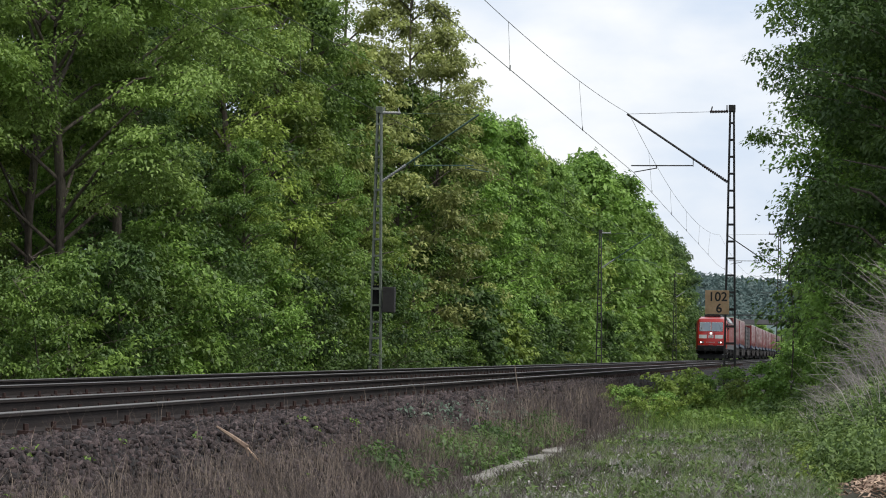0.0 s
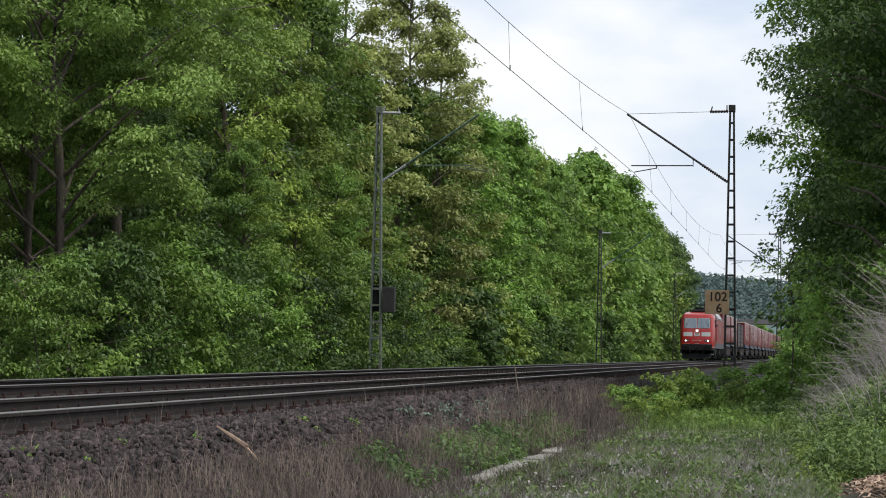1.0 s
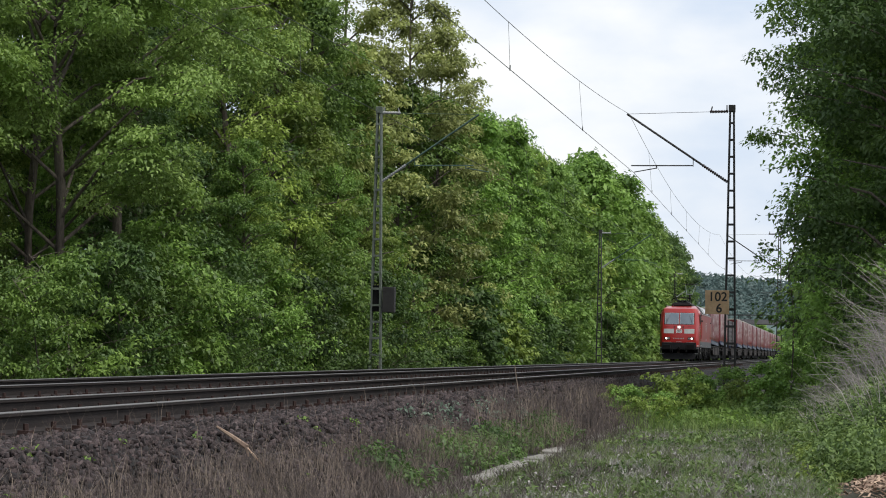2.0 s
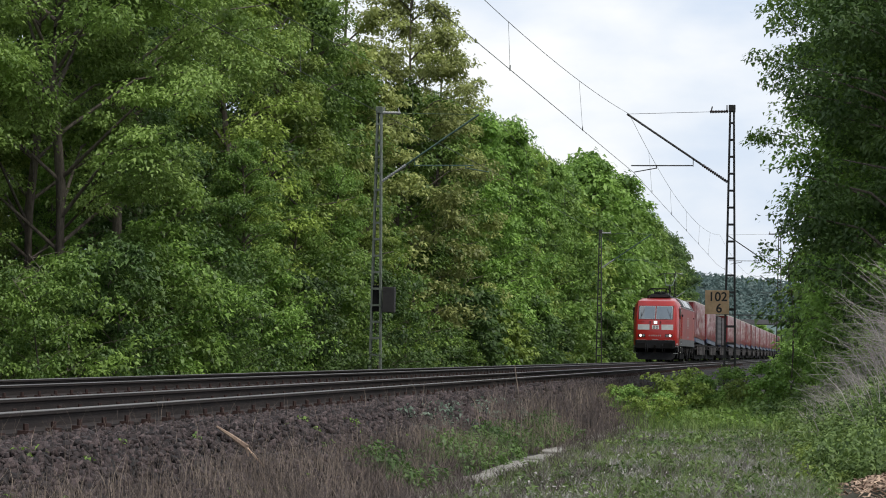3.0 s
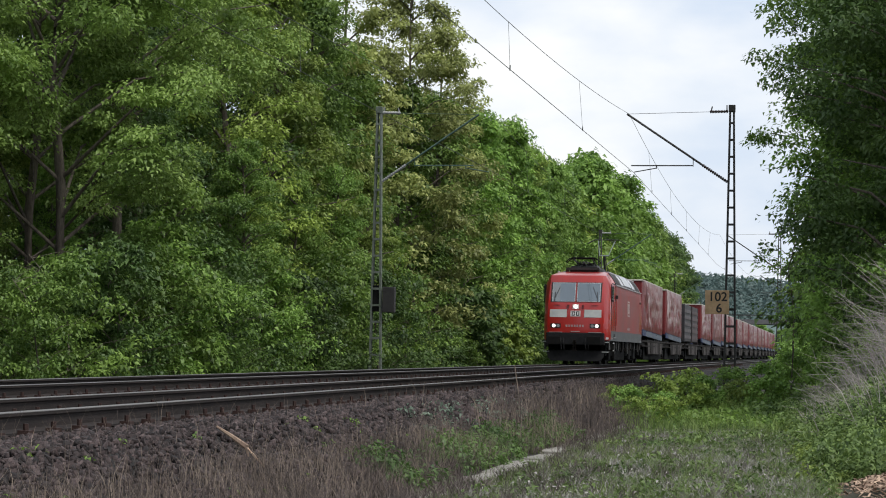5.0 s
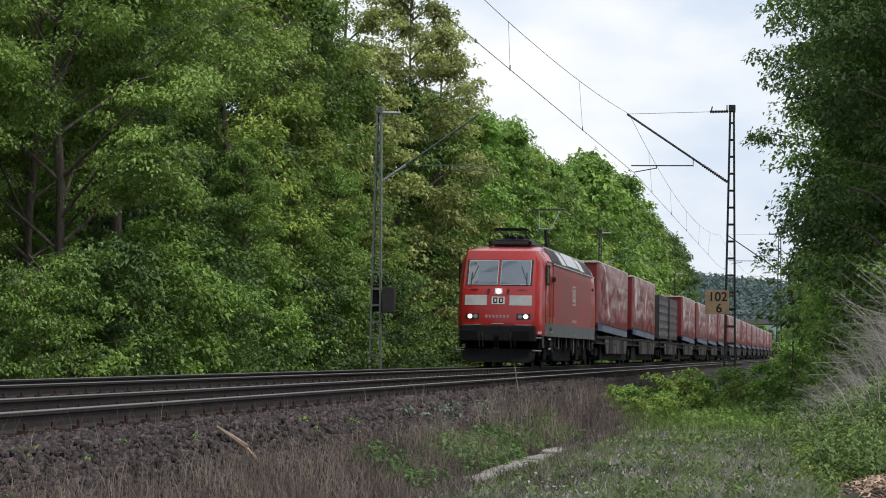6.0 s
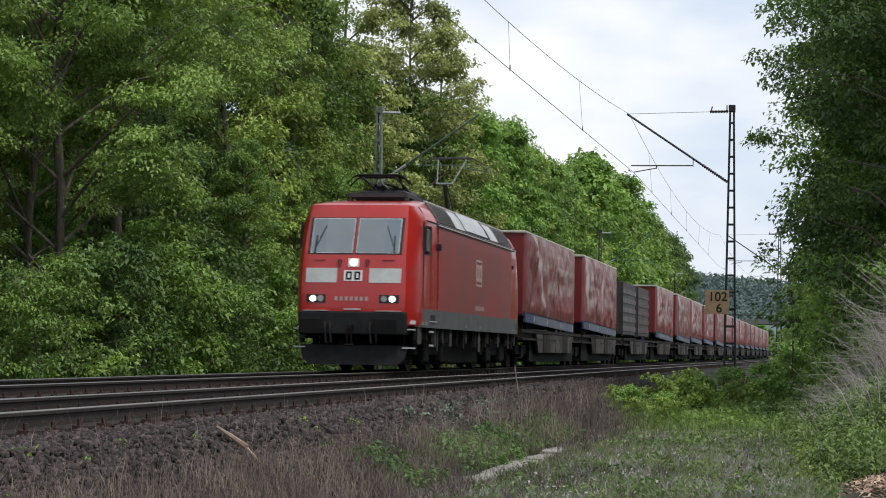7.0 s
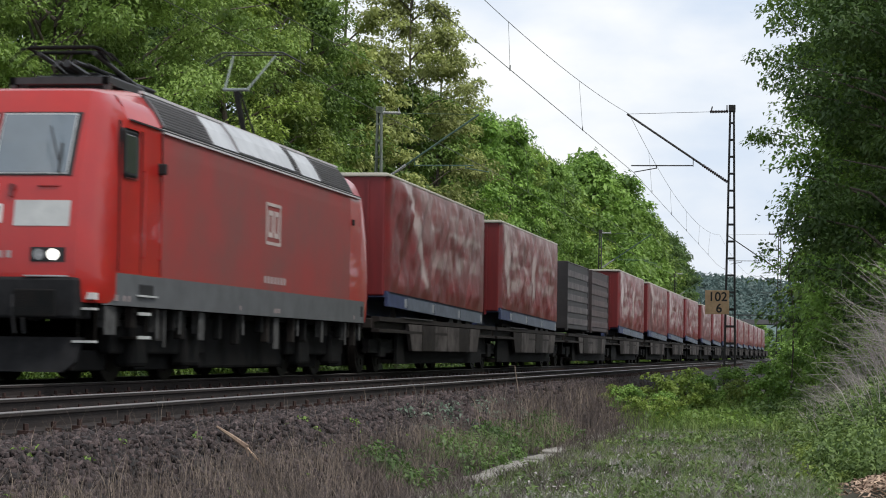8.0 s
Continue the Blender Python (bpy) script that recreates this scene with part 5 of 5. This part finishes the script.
def build_hill():
    xs = [-900 + 12 * i for i in range(151)]
    ys = [1250 + 25 * j for j in range(30)]
    verts = []
    for y in ys:
        for x in xs:
            up = math.exp(-((y - 1560) / 190.0) ** 2)
            z = up * (50 - 0.05 * (x + 60) + 9 * noise.noise(Vector((x * 0.006, 2, 0)))) + up * 3.0 * noise.noise(Vector((x * 0.06, y * 0.06, 1))) + up * 4.5 * noise.noise(Vector((x * 0.13, y * 0.13, 6)))
            verts.append((x, y, max(-0.5, z)))
    nx = len(xs)
    faces = [(j * nx + i, j * nx + i + 1, (j + 1) * nx + i + 1, (j + 1) * nx + i) for j in range(len(ys) - 1) for i in range(nx - 1)]
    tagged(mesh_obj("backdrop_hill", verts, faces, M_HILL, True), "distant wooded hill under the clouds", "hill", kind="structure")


def build_bridge():
    br = empty("road_bridge", "plain dark concrete road bridge crossing over the line", "bridge", at=(0, 420, 0))
    bm = bmesh.new()
    box(bm, -22, 26, -4, 4, 6.5, 7.4, 0.05)
    part("deck", bm, M_GRILLE, br)
    for y in (-4, 3.8):
        bm = bmesh.new()
        for i in range(25):
            box(bm, -22 + 2 * i - 0.05, -22 + 2 * i + 0.05, y, y + 0.1, 7.4, 8.3)
        box(bm, -22, 26, y, y + 0.1, 8.25, 8.35)
        part("railing", bm, M_MASTDARK, br)
    for x0, x1 in ((-22, -7), (12, 26)):
        bm = bmesh.new()
        box(bm, x0, x1, -4.5, 4.5, -1, 6.5, 0.05)
        part("abutment", bm, M_CONCRETE, br)


def build_hill_woods():
    """The crowns of the woods on the hill, as far as the line's gap shows them."""
    rng = np.random.default_rng(91)
    n = 1900
    x, y = rng.uniform(-190, 70, n), rng.uniform(1380, 1590, n)
    up = np.exp(-((y - 1560) / 190.0) ** 2)
    z = np.array([k * (50 - 0.05 * (a + 60) + 9 * noise.noise(Vector((a * 0.006, 2, 0)))) for k, a in zip(up, x)]) + rng.uniform(0.5, 5.0, n)
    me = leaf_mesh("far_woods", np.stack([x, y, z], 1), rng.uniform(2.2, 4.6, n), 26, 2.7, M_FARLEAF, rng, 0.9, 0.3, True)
    tagged(new("far_woods", me), "woods covering a distant hill, haze painted into their bluish green", "woods", kind="stuff")


# Far crowns: aerial haze is put into both leaf tones.
M_FARLEAF = leafmat("haze_tinted_far_leaf", (0.11, 0.165, 0.155), (0.15, 0.215, 0.195))
build_hill()
build_hill_woods()
build_bridge()
far_shrubs = [(-6.0 - rnd.uniform(0, 6), y, rnd.uniform(1.0, 1.8), rnd.uniform(0, 360), rnd.choice((0, 2, 3))) for y in range(300, 412, 9)]
far_shrubs += [(9.5 + rnd.uniform(0, 4), y, rnd.uniform(0.8, 1.5), rnd.uniform(0, 360), rnd.choice((0, 2, 3))) for y in range(110, 412, 12)]
for x, y, s, turn, k in [(-9 + 1.6 * i, 440 + 17 * (i % 4), rnd.uniform(0.44, 0.56), 40 * i, (0, 3, 2, 3)[i % 4]) for i in range(18)]:
    c = copy_thing(far_trees[k], pose(x, y, ground_z(x, y) - 0.05, 0, 0, turn))
    c.scale = (s, s, s)
for x, y, s, turn, k in far_shrubs:
    c = copy_thing(thin_shrubs[k], pose(x, y, ground_z(x, y) - 0.05, 0, 0, turn))
    c.scale = (s, s, s)


# ---- low growth and stones ----
def blades(name, spots, hmin, hmax, width, material, seed, lean=0.35, label="", category="grass"):
    """Thin curved blades rooted at (x, y, z) spots: one object of uncountable growth."""
    rng = np.random.default_rng(seed)
    p = np.asarray(spots, float)
    n = len(p)
    h = rng.uniform(hmin, hmax, n)[:, None]
    yaw = rng.uniform(0, 2 * np.pi, n)
    side = np.stack([np.cos(yaw), np.sin(yaw), np.zeros(n)], 1)
    bend = rng.normal(0, lean, (n, 2))
    d1 = np.concatenate([bend * 0.35, np.ones((n, 1))], 1)
    d2 = np.concatenate([bend * 1.25, np.full((n, 1), 0.85)], 1)
    w = width * rng.uniform(0.6, 1.4, n)[:, None]
    m1 = p + d1 * h * 0.5
    tip = m1 + d2 * h * 0.5
    v = np.stack([p - side * w, p + side * w, m1 + side * w * 0.8, m1 - side * w * 0.8, tip + side * w * 0.2, tip - side * w * 0.2], 1).reshape(-1, 3)
    base = np.arange(n)[:, None] * 6
    q = np.concatenate([base + np.array([0, 1, 2, 3]), base + np.array([3, 2, 4, 5])], 1).reshape(-1)
    me = bpy.data.meshes.new(name)
    me.vertices.add(6 * n)
    me.vertices.foreach_set("co", v.ravel().astype(np.float32))
    me.loops.add(8 * n)
    me.loops.foreach_set("vertex_index", q.astype(np.int32))
    me.polygons.add(2 * n)
    me.polygons.foreach_set("loop_start", np.arange(0, 8 * n, 4, dtype=np.int32))
    me.materials.append(material)
    me.update(calc_edges=True)
    return tagged(new(name, me), label, category, kind="stuff")


def surface(x, y):
    return max(bed_z(x) if x < 7.1 else -9, ground_z(x, y))


def strew(n, x0, x1, y0, y1, seed, keep=None, patch=0.0, scale=0.8):
    """n random rooted spots in a stretch of the plan, thinned into patches."""
    r = random.Random(seed)
    out = []
    while len(out) < n:
        x, y = r.uniform(x0, x1), y0 + (y1 - y0) * r.random() ** 1.15
        if 7.03 < x < 7.4 and 22 < y < 29.5 and r.random() < 0.92:
            continue
        if patch and noise.noise(Vector((x * scale, y * scale, seed))) < patch * r.uniform(-1, 1):
            continue
        if keep and not keep(x, y, r):
            continue
        out.append((x, y, surface(x, y) - 0.01))
    return out


M_DRY = mat("dry_grass_straw", (0.31, 0.245, 0.19), 0.9, col2=(0.15, 0.115, 0.09), scale=0.8, island=0.4)
M_DRYDARK = mat("withered_brown_stems", (0.15, 0.12, 0.105), 0.9, col2=(0.06, 0.047, 0.042), scale=0.8, island=0.4)
M_GRASS = leafmat("grass_green", (0.08, 0.14, 0.03), (0.24, 0.32, 0.09))
M_GREYGRASS = mat("grey_green_low_grass", (0.30, 0.30, 0.235), 0.9, col2=(0.16, 0.17, 0.11), scale=0.6, island=0.35)
M_NETTLE = leafmat("nettle_leaf", (0.05, 0.095, 0.024), (0.21, 0.30, 0.085))
M_GLAUCOUS = leafmat("blue_green_weed_leaf", (0.10, 0.145, 0.10), (0.24, 0.31, 0.23))
M_CANE = mat("bleached_dead_cane", (0.42, 0.38, 0.35), 0.85, col2=(0.20, 0.175, 0.16), scale=3, island=0.45)
M_CHIP = mat("bark_chip", (0.42, 0.30, 0.21), 0.9, col2=(0.22, 0.14, 0.10), scale=6, island=0.5)
M_LITTER = mat("pale_leaf_litter", (0.45, 0.43, 0.41), 0.9, col2=(0.25, 0.23, 0.20), scale=4, island=0.4)

# shoulder: withered stems among the stones, thicker towards the foot
blades("withered_grass", strew(13000, 5.75, 7.15, 10.5, 31, 3, lambda x, y, r: r.random() < smooth01(5.9, 6.9, x) ** 1.5 + 0.03, 0.5), 0.06, 0.3, 0.0017, M_DRYDARK, 1,
       label="withered brown grass stems on the ballast shoulder")
blades("straw_grass", strew(6000, 6.25, 7.1, 10.5, 26, 4, None, 0.6), 0.1, 0.38, 0.0016, M_DRY, 2, label="pale straw coloured dry grass beside the ballast")
blades("straw_grass", strew(1500, 6.2, 7.2, 28, 46, 5, None, 0.5), 0.2, 0.6, 0.003, M_DRY, 3, 0.25, label="tall dry grass on the ballast slope")
blades("withered_grass", strew(2900, 5.9, 7.7, 31, 60, 6, None, 0.35), 0.15, 0.55, 0.004, M_DRYDARK, 4, label="withered brown stems on the ballast slope")
blades("dry_stalks", strew(330, 5.1, 6.6, 12, 32, 33), 0.12, 0.45, 0.0015, M_DRY, 33, 0.32, label="single bleached dry stalks among the stones")
blades("green_grass", strew(500, 6.8, 7.1, 24, 34, 7, None, 0.5), 0.06, 0.26, 0.004, M_GRASS, 5, 0.5, label="green grass along the ballast foot")
blades("trough_grass", strew(5200, 6.9, 7.6, 15, 38, 18, lambda x, y, r: abs(y - 25.5) > 3.2 or x < 7.06 or x > 7.46, 0.3), 0.06, 0.24, 0.005, M_DRYDARK, 9, 0.5,
       label="withered grass growing over the cable trough")
# path strip
blades("low_grass", strew(19000, 7.35, 10.9, 17, 40, 8, None, 0.6, 1.1), 0.03, 0.13, 0.003, M_GREYGRASS, 6, 0.6, label="short grey-green grass on the path")
blades("green_grass", strew(9000, 7.3, 11.0, 17, 44, 9, None, 0.9, 0.9), 0.04, 0.17, 0.0032, M_GRASS, 7, 0.5, label="tufts of green grass on the path")
blades("green_grass", strew(9000, 7.2, 12.0, 38, 70, 10, None, 0.5), 0.1, 0.42, 0.008, M_GRASS, 8, 0.4, label="rough green grass beyond the path")


def tufts(name, centres, per, spread, hmin, hmax, width, material, seed, label):
    """Clumps of blades round tuft centres."""
    r = random.Random(seed)
    pts = []
    for x, y, z in centres:
        s = spread * r.uniform(0.5, 1.4)
        pts += [(x + r.gauss(0, s), y + r.gauss(0, s), z) for _ in range(int(per * r.uniform(0.5, 1.5)))]
    return blades(name, pts, hmin, hmax, width, material, seed, 0.55, label)


tufts("green_grass", strew(420, 7.35, 11.0, 17.5, 44, 61, None, 0.5, 0.9), 30, 0.045, 0.05, 0.2, 0.0032, M_GRASS, 61, "tufts of green grass on the path")
tufts("straw_grass", strew(620, 7.35, 10.8, 17.5, 38, 62, None, 0.6, 0.7), 26, 0.045, 0.04, 0.15, 0.0028, M_LITTER, 62, "tufts of bleached dry grass on the path")
tufts("withered_grass", strew(260, 6.6, 8.4, 17, 36, 63, None, 0.4, 0.8), 30, 0.055, 0.06, 0.24, 0.0024, M_DRYDARK, 63, "withered brown grass tufts at the ballast foot")
tufts("green_grass", strew(80, 6.6, 7.05, 22.5, 33, 64, None, 0.6, 0.8), 18, 0.05, 0.08, 0.26, 0.004, M_GRASS, 64, "tufts of green grass at the ballast foot")


def herbs(name, spots, size, per, leaf, material, seed, label, category="weeds", lift=0.5):
    rng = np.random.default_rng(seed)
    c = np.asarray(spots, float)
    sp = rng.uniform(0.6, 1.3, len(c)) * size
    c[:, 2] += sp * lift
    return tagged(new(name, leaf_mesh(name, c, sp, per, leaf, material, rng, 0.8, 0.1, True)), label, category, kind="stuff")


herbs("low_weeds", strew(620, 7.4, 11.0, 18, 44, 11, None, 0.9, 0.7), 0.10, 30, 0.055, M_NETTLE, 11, "low green weeds between the grass")
herbs("low_weeds", strew(110, 7.6, 10.9, 31, 42, 111, lambda x, y, r: noise.noise(Vector((x * 0.5, y * 0.3, 7))) > 0.0), 0.13, 36, 0.055, M_NETTLE, 111, "green weeds at the far end of the path", "weeds", 0.7)
tufts("withered_grass", strew(420, 7.4, 10.8, 17.5, 36, 66, None, 0.8, 1.0), 26, 0.06, 0.05, 0.17, 0.0028, M_DRYDARK, 66, "withered dark grass tufts on the path")
herbs("pale_litter", strew(1500, 7.5, 10.6, 18, 38, 12, None, 0.8, 0.7), 0.12, 7, 0.035, M_LITTER, 12, "pale dry leaves lying in the grass", "leaf litter", 0.1)
herbs("ballast_weeds", strew(210, 6.5, 7.08, 20, 34, 13, None, 0.6), 0.13, 50, 0.05, M_LEAF[4], 13, "dark green weeds along the ballast foot", "weeds", 0.8)
herbs("glaucous_weeds", strew(26, 5.8, 6.4, 25, 34, 113), 0.11, 40, 0.05, M_GLAUCOUS, 113, "blue-green weeds rooted among the stones")
herbs("ballast_weeds", strew(26, 5.6, 6.6, 11, 26, 14), 0.05, 24, 0.035, M_LEAF[2], 14, "small green weeds rooted in the ballast")
bank = strew(1600, 9.9, 13.2, 23.5, 46, 15, lambda x, y, r: x > 10.75 - 0.035 * (y - 23) + 0.25 * noise.noise(Vector((y * 0.6, 0, 0))), 0.25)
lift_rng = random.Random(77)
bank = [(x, y, z + 0.38 * lift_rng.random() ** 2) for x, y, z in bank]
herbs("nettle_bank", bank, 0.12, 52, 0.055, M_NETTLE, 15, "dense green nettles covering the bank", "nettles", 0.8)
herbs("nettle_bank", strew(300, 9.8, 13.2, 24, 44, 16, lambda x, y, r: x > 10.7 - 0.03 * (y - 23), 0.6), 0.13, 45, 0.05, M_LEAF[1], 16, "bright green herbs on the bank", "weeds", 1.1)
herbs("nettle_bank", strew(420, 10.9, 13.3, 31, 46, 116, None, 0.3), 0.15, 45, 0.06, M_NETTLE, 116, "tall green herbs high on the bank", "weeds", 2.2)
herbs("nettle_bank", strew(520, 9.4, 13.0, 44, 64, 19, None, 0.3), 0.2, 34, 0.11, M_NETTLE, 19, "rank nettles on the bank under the trees", "nettles", 1.2)
herbs("low_weeds", strew(420, 7.4, 10.6, 40, 66, 17, None, 0.3), 0.2, 45, 0.09, M_LEAF[2], 17, "low green scrub beyond the path", "weeds", 0.7)

# small bushes between path and track
bushes = [make_tree("elder_bush", "low bright green bush beside the path", 1.35, 0.7, 0.0, 120, 24, 0.085, M_LEAF[i], 80 + i, 0.02, clump=0.14, limbs=14, dense=0.16) for i in (1, 0)]
scatter(bushes, [(7.35, 45.5, 0.8, 0, 0), (6.9, 43.5, 0.62, 90, 1), (7.85, 47.5, 0.88, 200, 0), (6.55, 44.5, 0.5, 40, 0), (7.65, 43.2, 0.55, 140, 1), (7.3, 41.0, 0.5, 10, 0), (7.8, 41.5, 0.5, 60, 0), (7.9, 50.5, 0.8, 100, 1),
                 (8.4, 56, 0.9, 160, 1), (8.8, 52, 0.7, 260, 0), (9.2, 60, 1.0, 20, 1), (9.6, 48, 0.8, 50, 1), (9.7, 78, 1.3, 10, 1), (9.6, 86, 1.6, 130, 1)], "bushes beside the path")

# dead canes arching off the bank
rng = random.Random(21)
bm = bmesh.new()
for i in range(920):
    y = rng.uniform(29, 50)
    x = 10.6 + 2.7 * rng.random() ** (0.75 if i < 420 else 0.4)
    z = surface(x, y) + rng.uniform(0.0, 0.25)
    ln = rng.uniform(0.5, 1.4) * (0.6 + 0.9 * smooth01(10.8, 12.6, x))
    dx, dz = -rng.uniform(0.05, 0.75), rng.uniform(0.45, 1.1)
    a = Vector((x, y, z))
    b = a + Vector((dx * ln * 0.5, rng.uniform(-0.25, 0.25), dz * ln * 0.6))
    c = b + Vector((dx * ln * 0.6, rng.uniform(-0.25, 0.25), dz * ln * rng.uniform(-0.15, 0.4)))
    limb(bm, [a, b, c], rng.uniform(0.004, 0.0075), 0.002, 3)
    for k in range(rng.randrange(4)):
        p = a.lerp(b, rng.uniform(0.5, 1.0)) if rng.random() < 0.4 else b.lerp(c, rng.random())
        q = p + Vector((rng.uniform(-0.35, 0.05), rng.uniform(-0.1, 0.1), rng.uniform(0.0, 0.3)))
        limb(bm, [p, p.lerp(q, 0.5) + Vector((0, 0, rng.uniform(-0.03, 0.05))), q], 0.003, 0.0015, 3)
tagged(part("dead_canes", bm, M_CANE), "tangle of bleached dead canes on the bank", "dead canes", kind="stuff")

# heap of bark chips
rng = random.Random(22)
verts, faces = [], []
for i in range(1500):
    x, y = rng.gauss(11.75, 0.3), rng.gauss(22.6, 0.7)
    d = math.hypot((x - 11.75) / 0.6, (y - 22.6) / 1.4)
    if d > 1.5:
        continue
    z = surface(x, y) + 0.16 * max(0, 1 - d * d * 0.6) + 0.01
    m = pose(x, y, z, rng.uniform(-35, 35), rng.uniform(-35, 35), rng.uniform(0, 360))
    l, w, t = rng.uniform(0.02, 0.05), rng.uniform(0.01, 0.022), 0.004
    k = len(verts)
    verts += [m @ Vector(v) for v in ((-l, -w, 0), (l, -w * 0.6, 0), (l, w, 0), (-l * 0.8, w, 0), (-l, -w, t), (l, -w * 0.6, t), (l, w, t), (-l * 0.8, w, t))]
    faces += [tuple(k + j for j in f) for f in ((4, 5, 6, 7), (0, 1, 5, 4), (1, 2, 6, 5), (2, 3, 7, 6), (3, 0, 4, 7))]
tagged(mesh_obj("bark_chips", verts, faces, M_CHIP), "heap of pale brown bark chips on the ground", "bark chips", kind="stuff")

# broken branch and stalks on the shoulder
branch = empty("broken_branch", "splintered pale broken branch lying on the ballast", "branch")
bm = bmesh.new()
limb(bm, [(5.80, 17.6, -0.15), (5.96, 17.48, -0.22), (6.13, 17.38, -0.31)], 0.009, 0.026, 6)
part("stem", bm, M_CHIP, branch)
bm = bmesh.new()
limb(bm, [(6.13, 17.38, -0.31), (6.14, 17.36, -0.36), (6.16, 17.34, -0.42)], 0.016, 0.004, 6)
part("splinter", bm, M_CHIP, branch)
bm = bmesh.new()
limb(bm, [(6.2, 17.3, -0.36), (6.26, 17.26, -0.41), (6.33, 17.2, -0.46)], 0.013, 0.004, 6)
limb(bm, [(6.1, 17.4, -0.3), (6.16, 17.34, -0.33), (6.2, 17.3, -0.36)], 0.008, 0.011, 5)
part("twig", bm, M_CHIP, branch)
stalk = empty("dry_stalk", "single tall bleached dry stalk beside the ballast", "stalk")
bm = bmesh.new()
limb(bm, [(6.04, 34.3, -0.42), (5.98, 34.3, -0.05), (5.925, 34.3, 0.30)], 0.012, 0.007, 5)
part("stem", bm, M_DRY, stalk)

# cable trough
trough = empty("cable_trough", "concrete cable trough with loose cover slabs half hidden by grass", "cable trough")
bm = bmesh.new()
box(bm, -0.15, 0.15, 0.0, 0.985, -0.05, 0.03, 0.012)
slab = part("cover_slab", bm, M_CONCRETE, trough)
slab.matrix_basis = pose(7.2, 14, -0.86)
rng = random.Random(5)
for i in range(1, 34):
    c = slab.copy()
    scene.collection.objects.link(c)
    c.matrix_basis = pose(7.2 + rng.uniform(-0.02, 0.02), 14 + i, -0.86 + rng.uniform(-0.012, 0.012), rng.uniform(-1, 1), rng.uniform(-2, 2), rng.uniform(-1, 1))


# ---- ballast stones: the nearest as single pieces, the rest joined ----
def stone_mesh(seed, r):
    g = random.Random(seed)
    bm = bmesh.new()
    bmesh.ops.create_cube(bm, size=1.7 * r)
    for v in bm.verts:
        v.co = Vector((v.co.x * g.uniform(0.45, 1.6), v.co.y * g.uniform(0.35, 1.3), v.co.z * g.uniform(0.2, 0.95)))
    bmesh.ops.triangulate(bm, faces=bm.faces)
    me = bpy.data.meshes.new("stone")
    bm.to_mesh(me)
    bm.free()
    me.materials.append(M_STONE_PIECE)
    return me


shapes = [stone_mesh(90 + i, 0.026) for i in range(8)]
g = random.Random(31)
for i in range(300):
    x, y = g.uniform(5.2, 6.5), g.uniform(12.0, 16.0)
    ob = new("stone", g.choice(shapes))
    ob.parent = bed
    ob.matrix_basis = pose(x, y, bed_z(x) + 0.012, g.uniform(0, 360), g.uniform(0, 360), g.uniform(0, 360)) @ Matrix.Diagonal((*([g.uniform(0.7, 1.4)] * 3), 1))


def joined_stones(n, x0, x1, y0, y1, r, seed):
    rng = np.random.default_rng(seed)
    src = []
    for me in shapes:
        src.append((np.array([v.co[:] for v in me.vertices]) / 0.026, np.array([p.vertices[:] for p in me.polygons])))
    V, F, k = [], [], 0
    for i in range(n):
        x, y = rng.uniform(x0, x1), y0 + (y1 - y0) * rng.random() ** 1.3
        v, f = src[rng.integers(8)]
        q = np.array(Euler(rng.uniform(0, 6.28, 3)).to_matrix())
        V.append((v @ q.T) * r * rng.uniform(0.5, 1.5) + np.array([x, y, bed_z(x) + rng.uniform(-0.6, 0.9) * r]))
        F.append(f + k)
        k += len(v)
    V, F = np.concatenate(V), np.concatenate(F)
    me = bpy.data.meshes.new("loose_stones")
    me.vertices.add(len(V))
    me.vertices.foreach_set("co", V.ravel().astype(np.float32))
    me.loops.add(3 * len(F))
    me.loops.foreach_set("vertex_index", F.ravel().astype(np.int32))
    me.polygons.add(len(F))
    me.polygons.foreach_set("loop_start", np.arange(0, 3 * len(F), 3, dtype=np.int32))
    me.materials.append(M_STONE)
    me.update(calc_edges=True)
    ob = new("loose_stones", me)
    ob.parent = bed
    return tagged(ob, "loose crushed ballast stones", kind="stuff")


joined_stones(18000, 4.9, 7.0, 11, 31, 0.0245, 41)
joined_stones(5200, 4.9, 7.0, 28, 56, 0.042, 42)
joined_stones(2500, 0.9, 3.2, 18, 50, 0.035, 43)


def motions():
    """The train runs towards the camera; its wheels roll."""
    for thing, behind in RUN:
        walk(thing, [(t, pose(0, y + behind, 0)) for t, y in FRONT])
    for wheels, y, radius in WHEELS:
        step = math.degrees(22.3 / radius / FPS)
        walk(wheels, [(k / FPS, pose(0, y, radius, step * k)) for k in range(0, 241)])


motions()
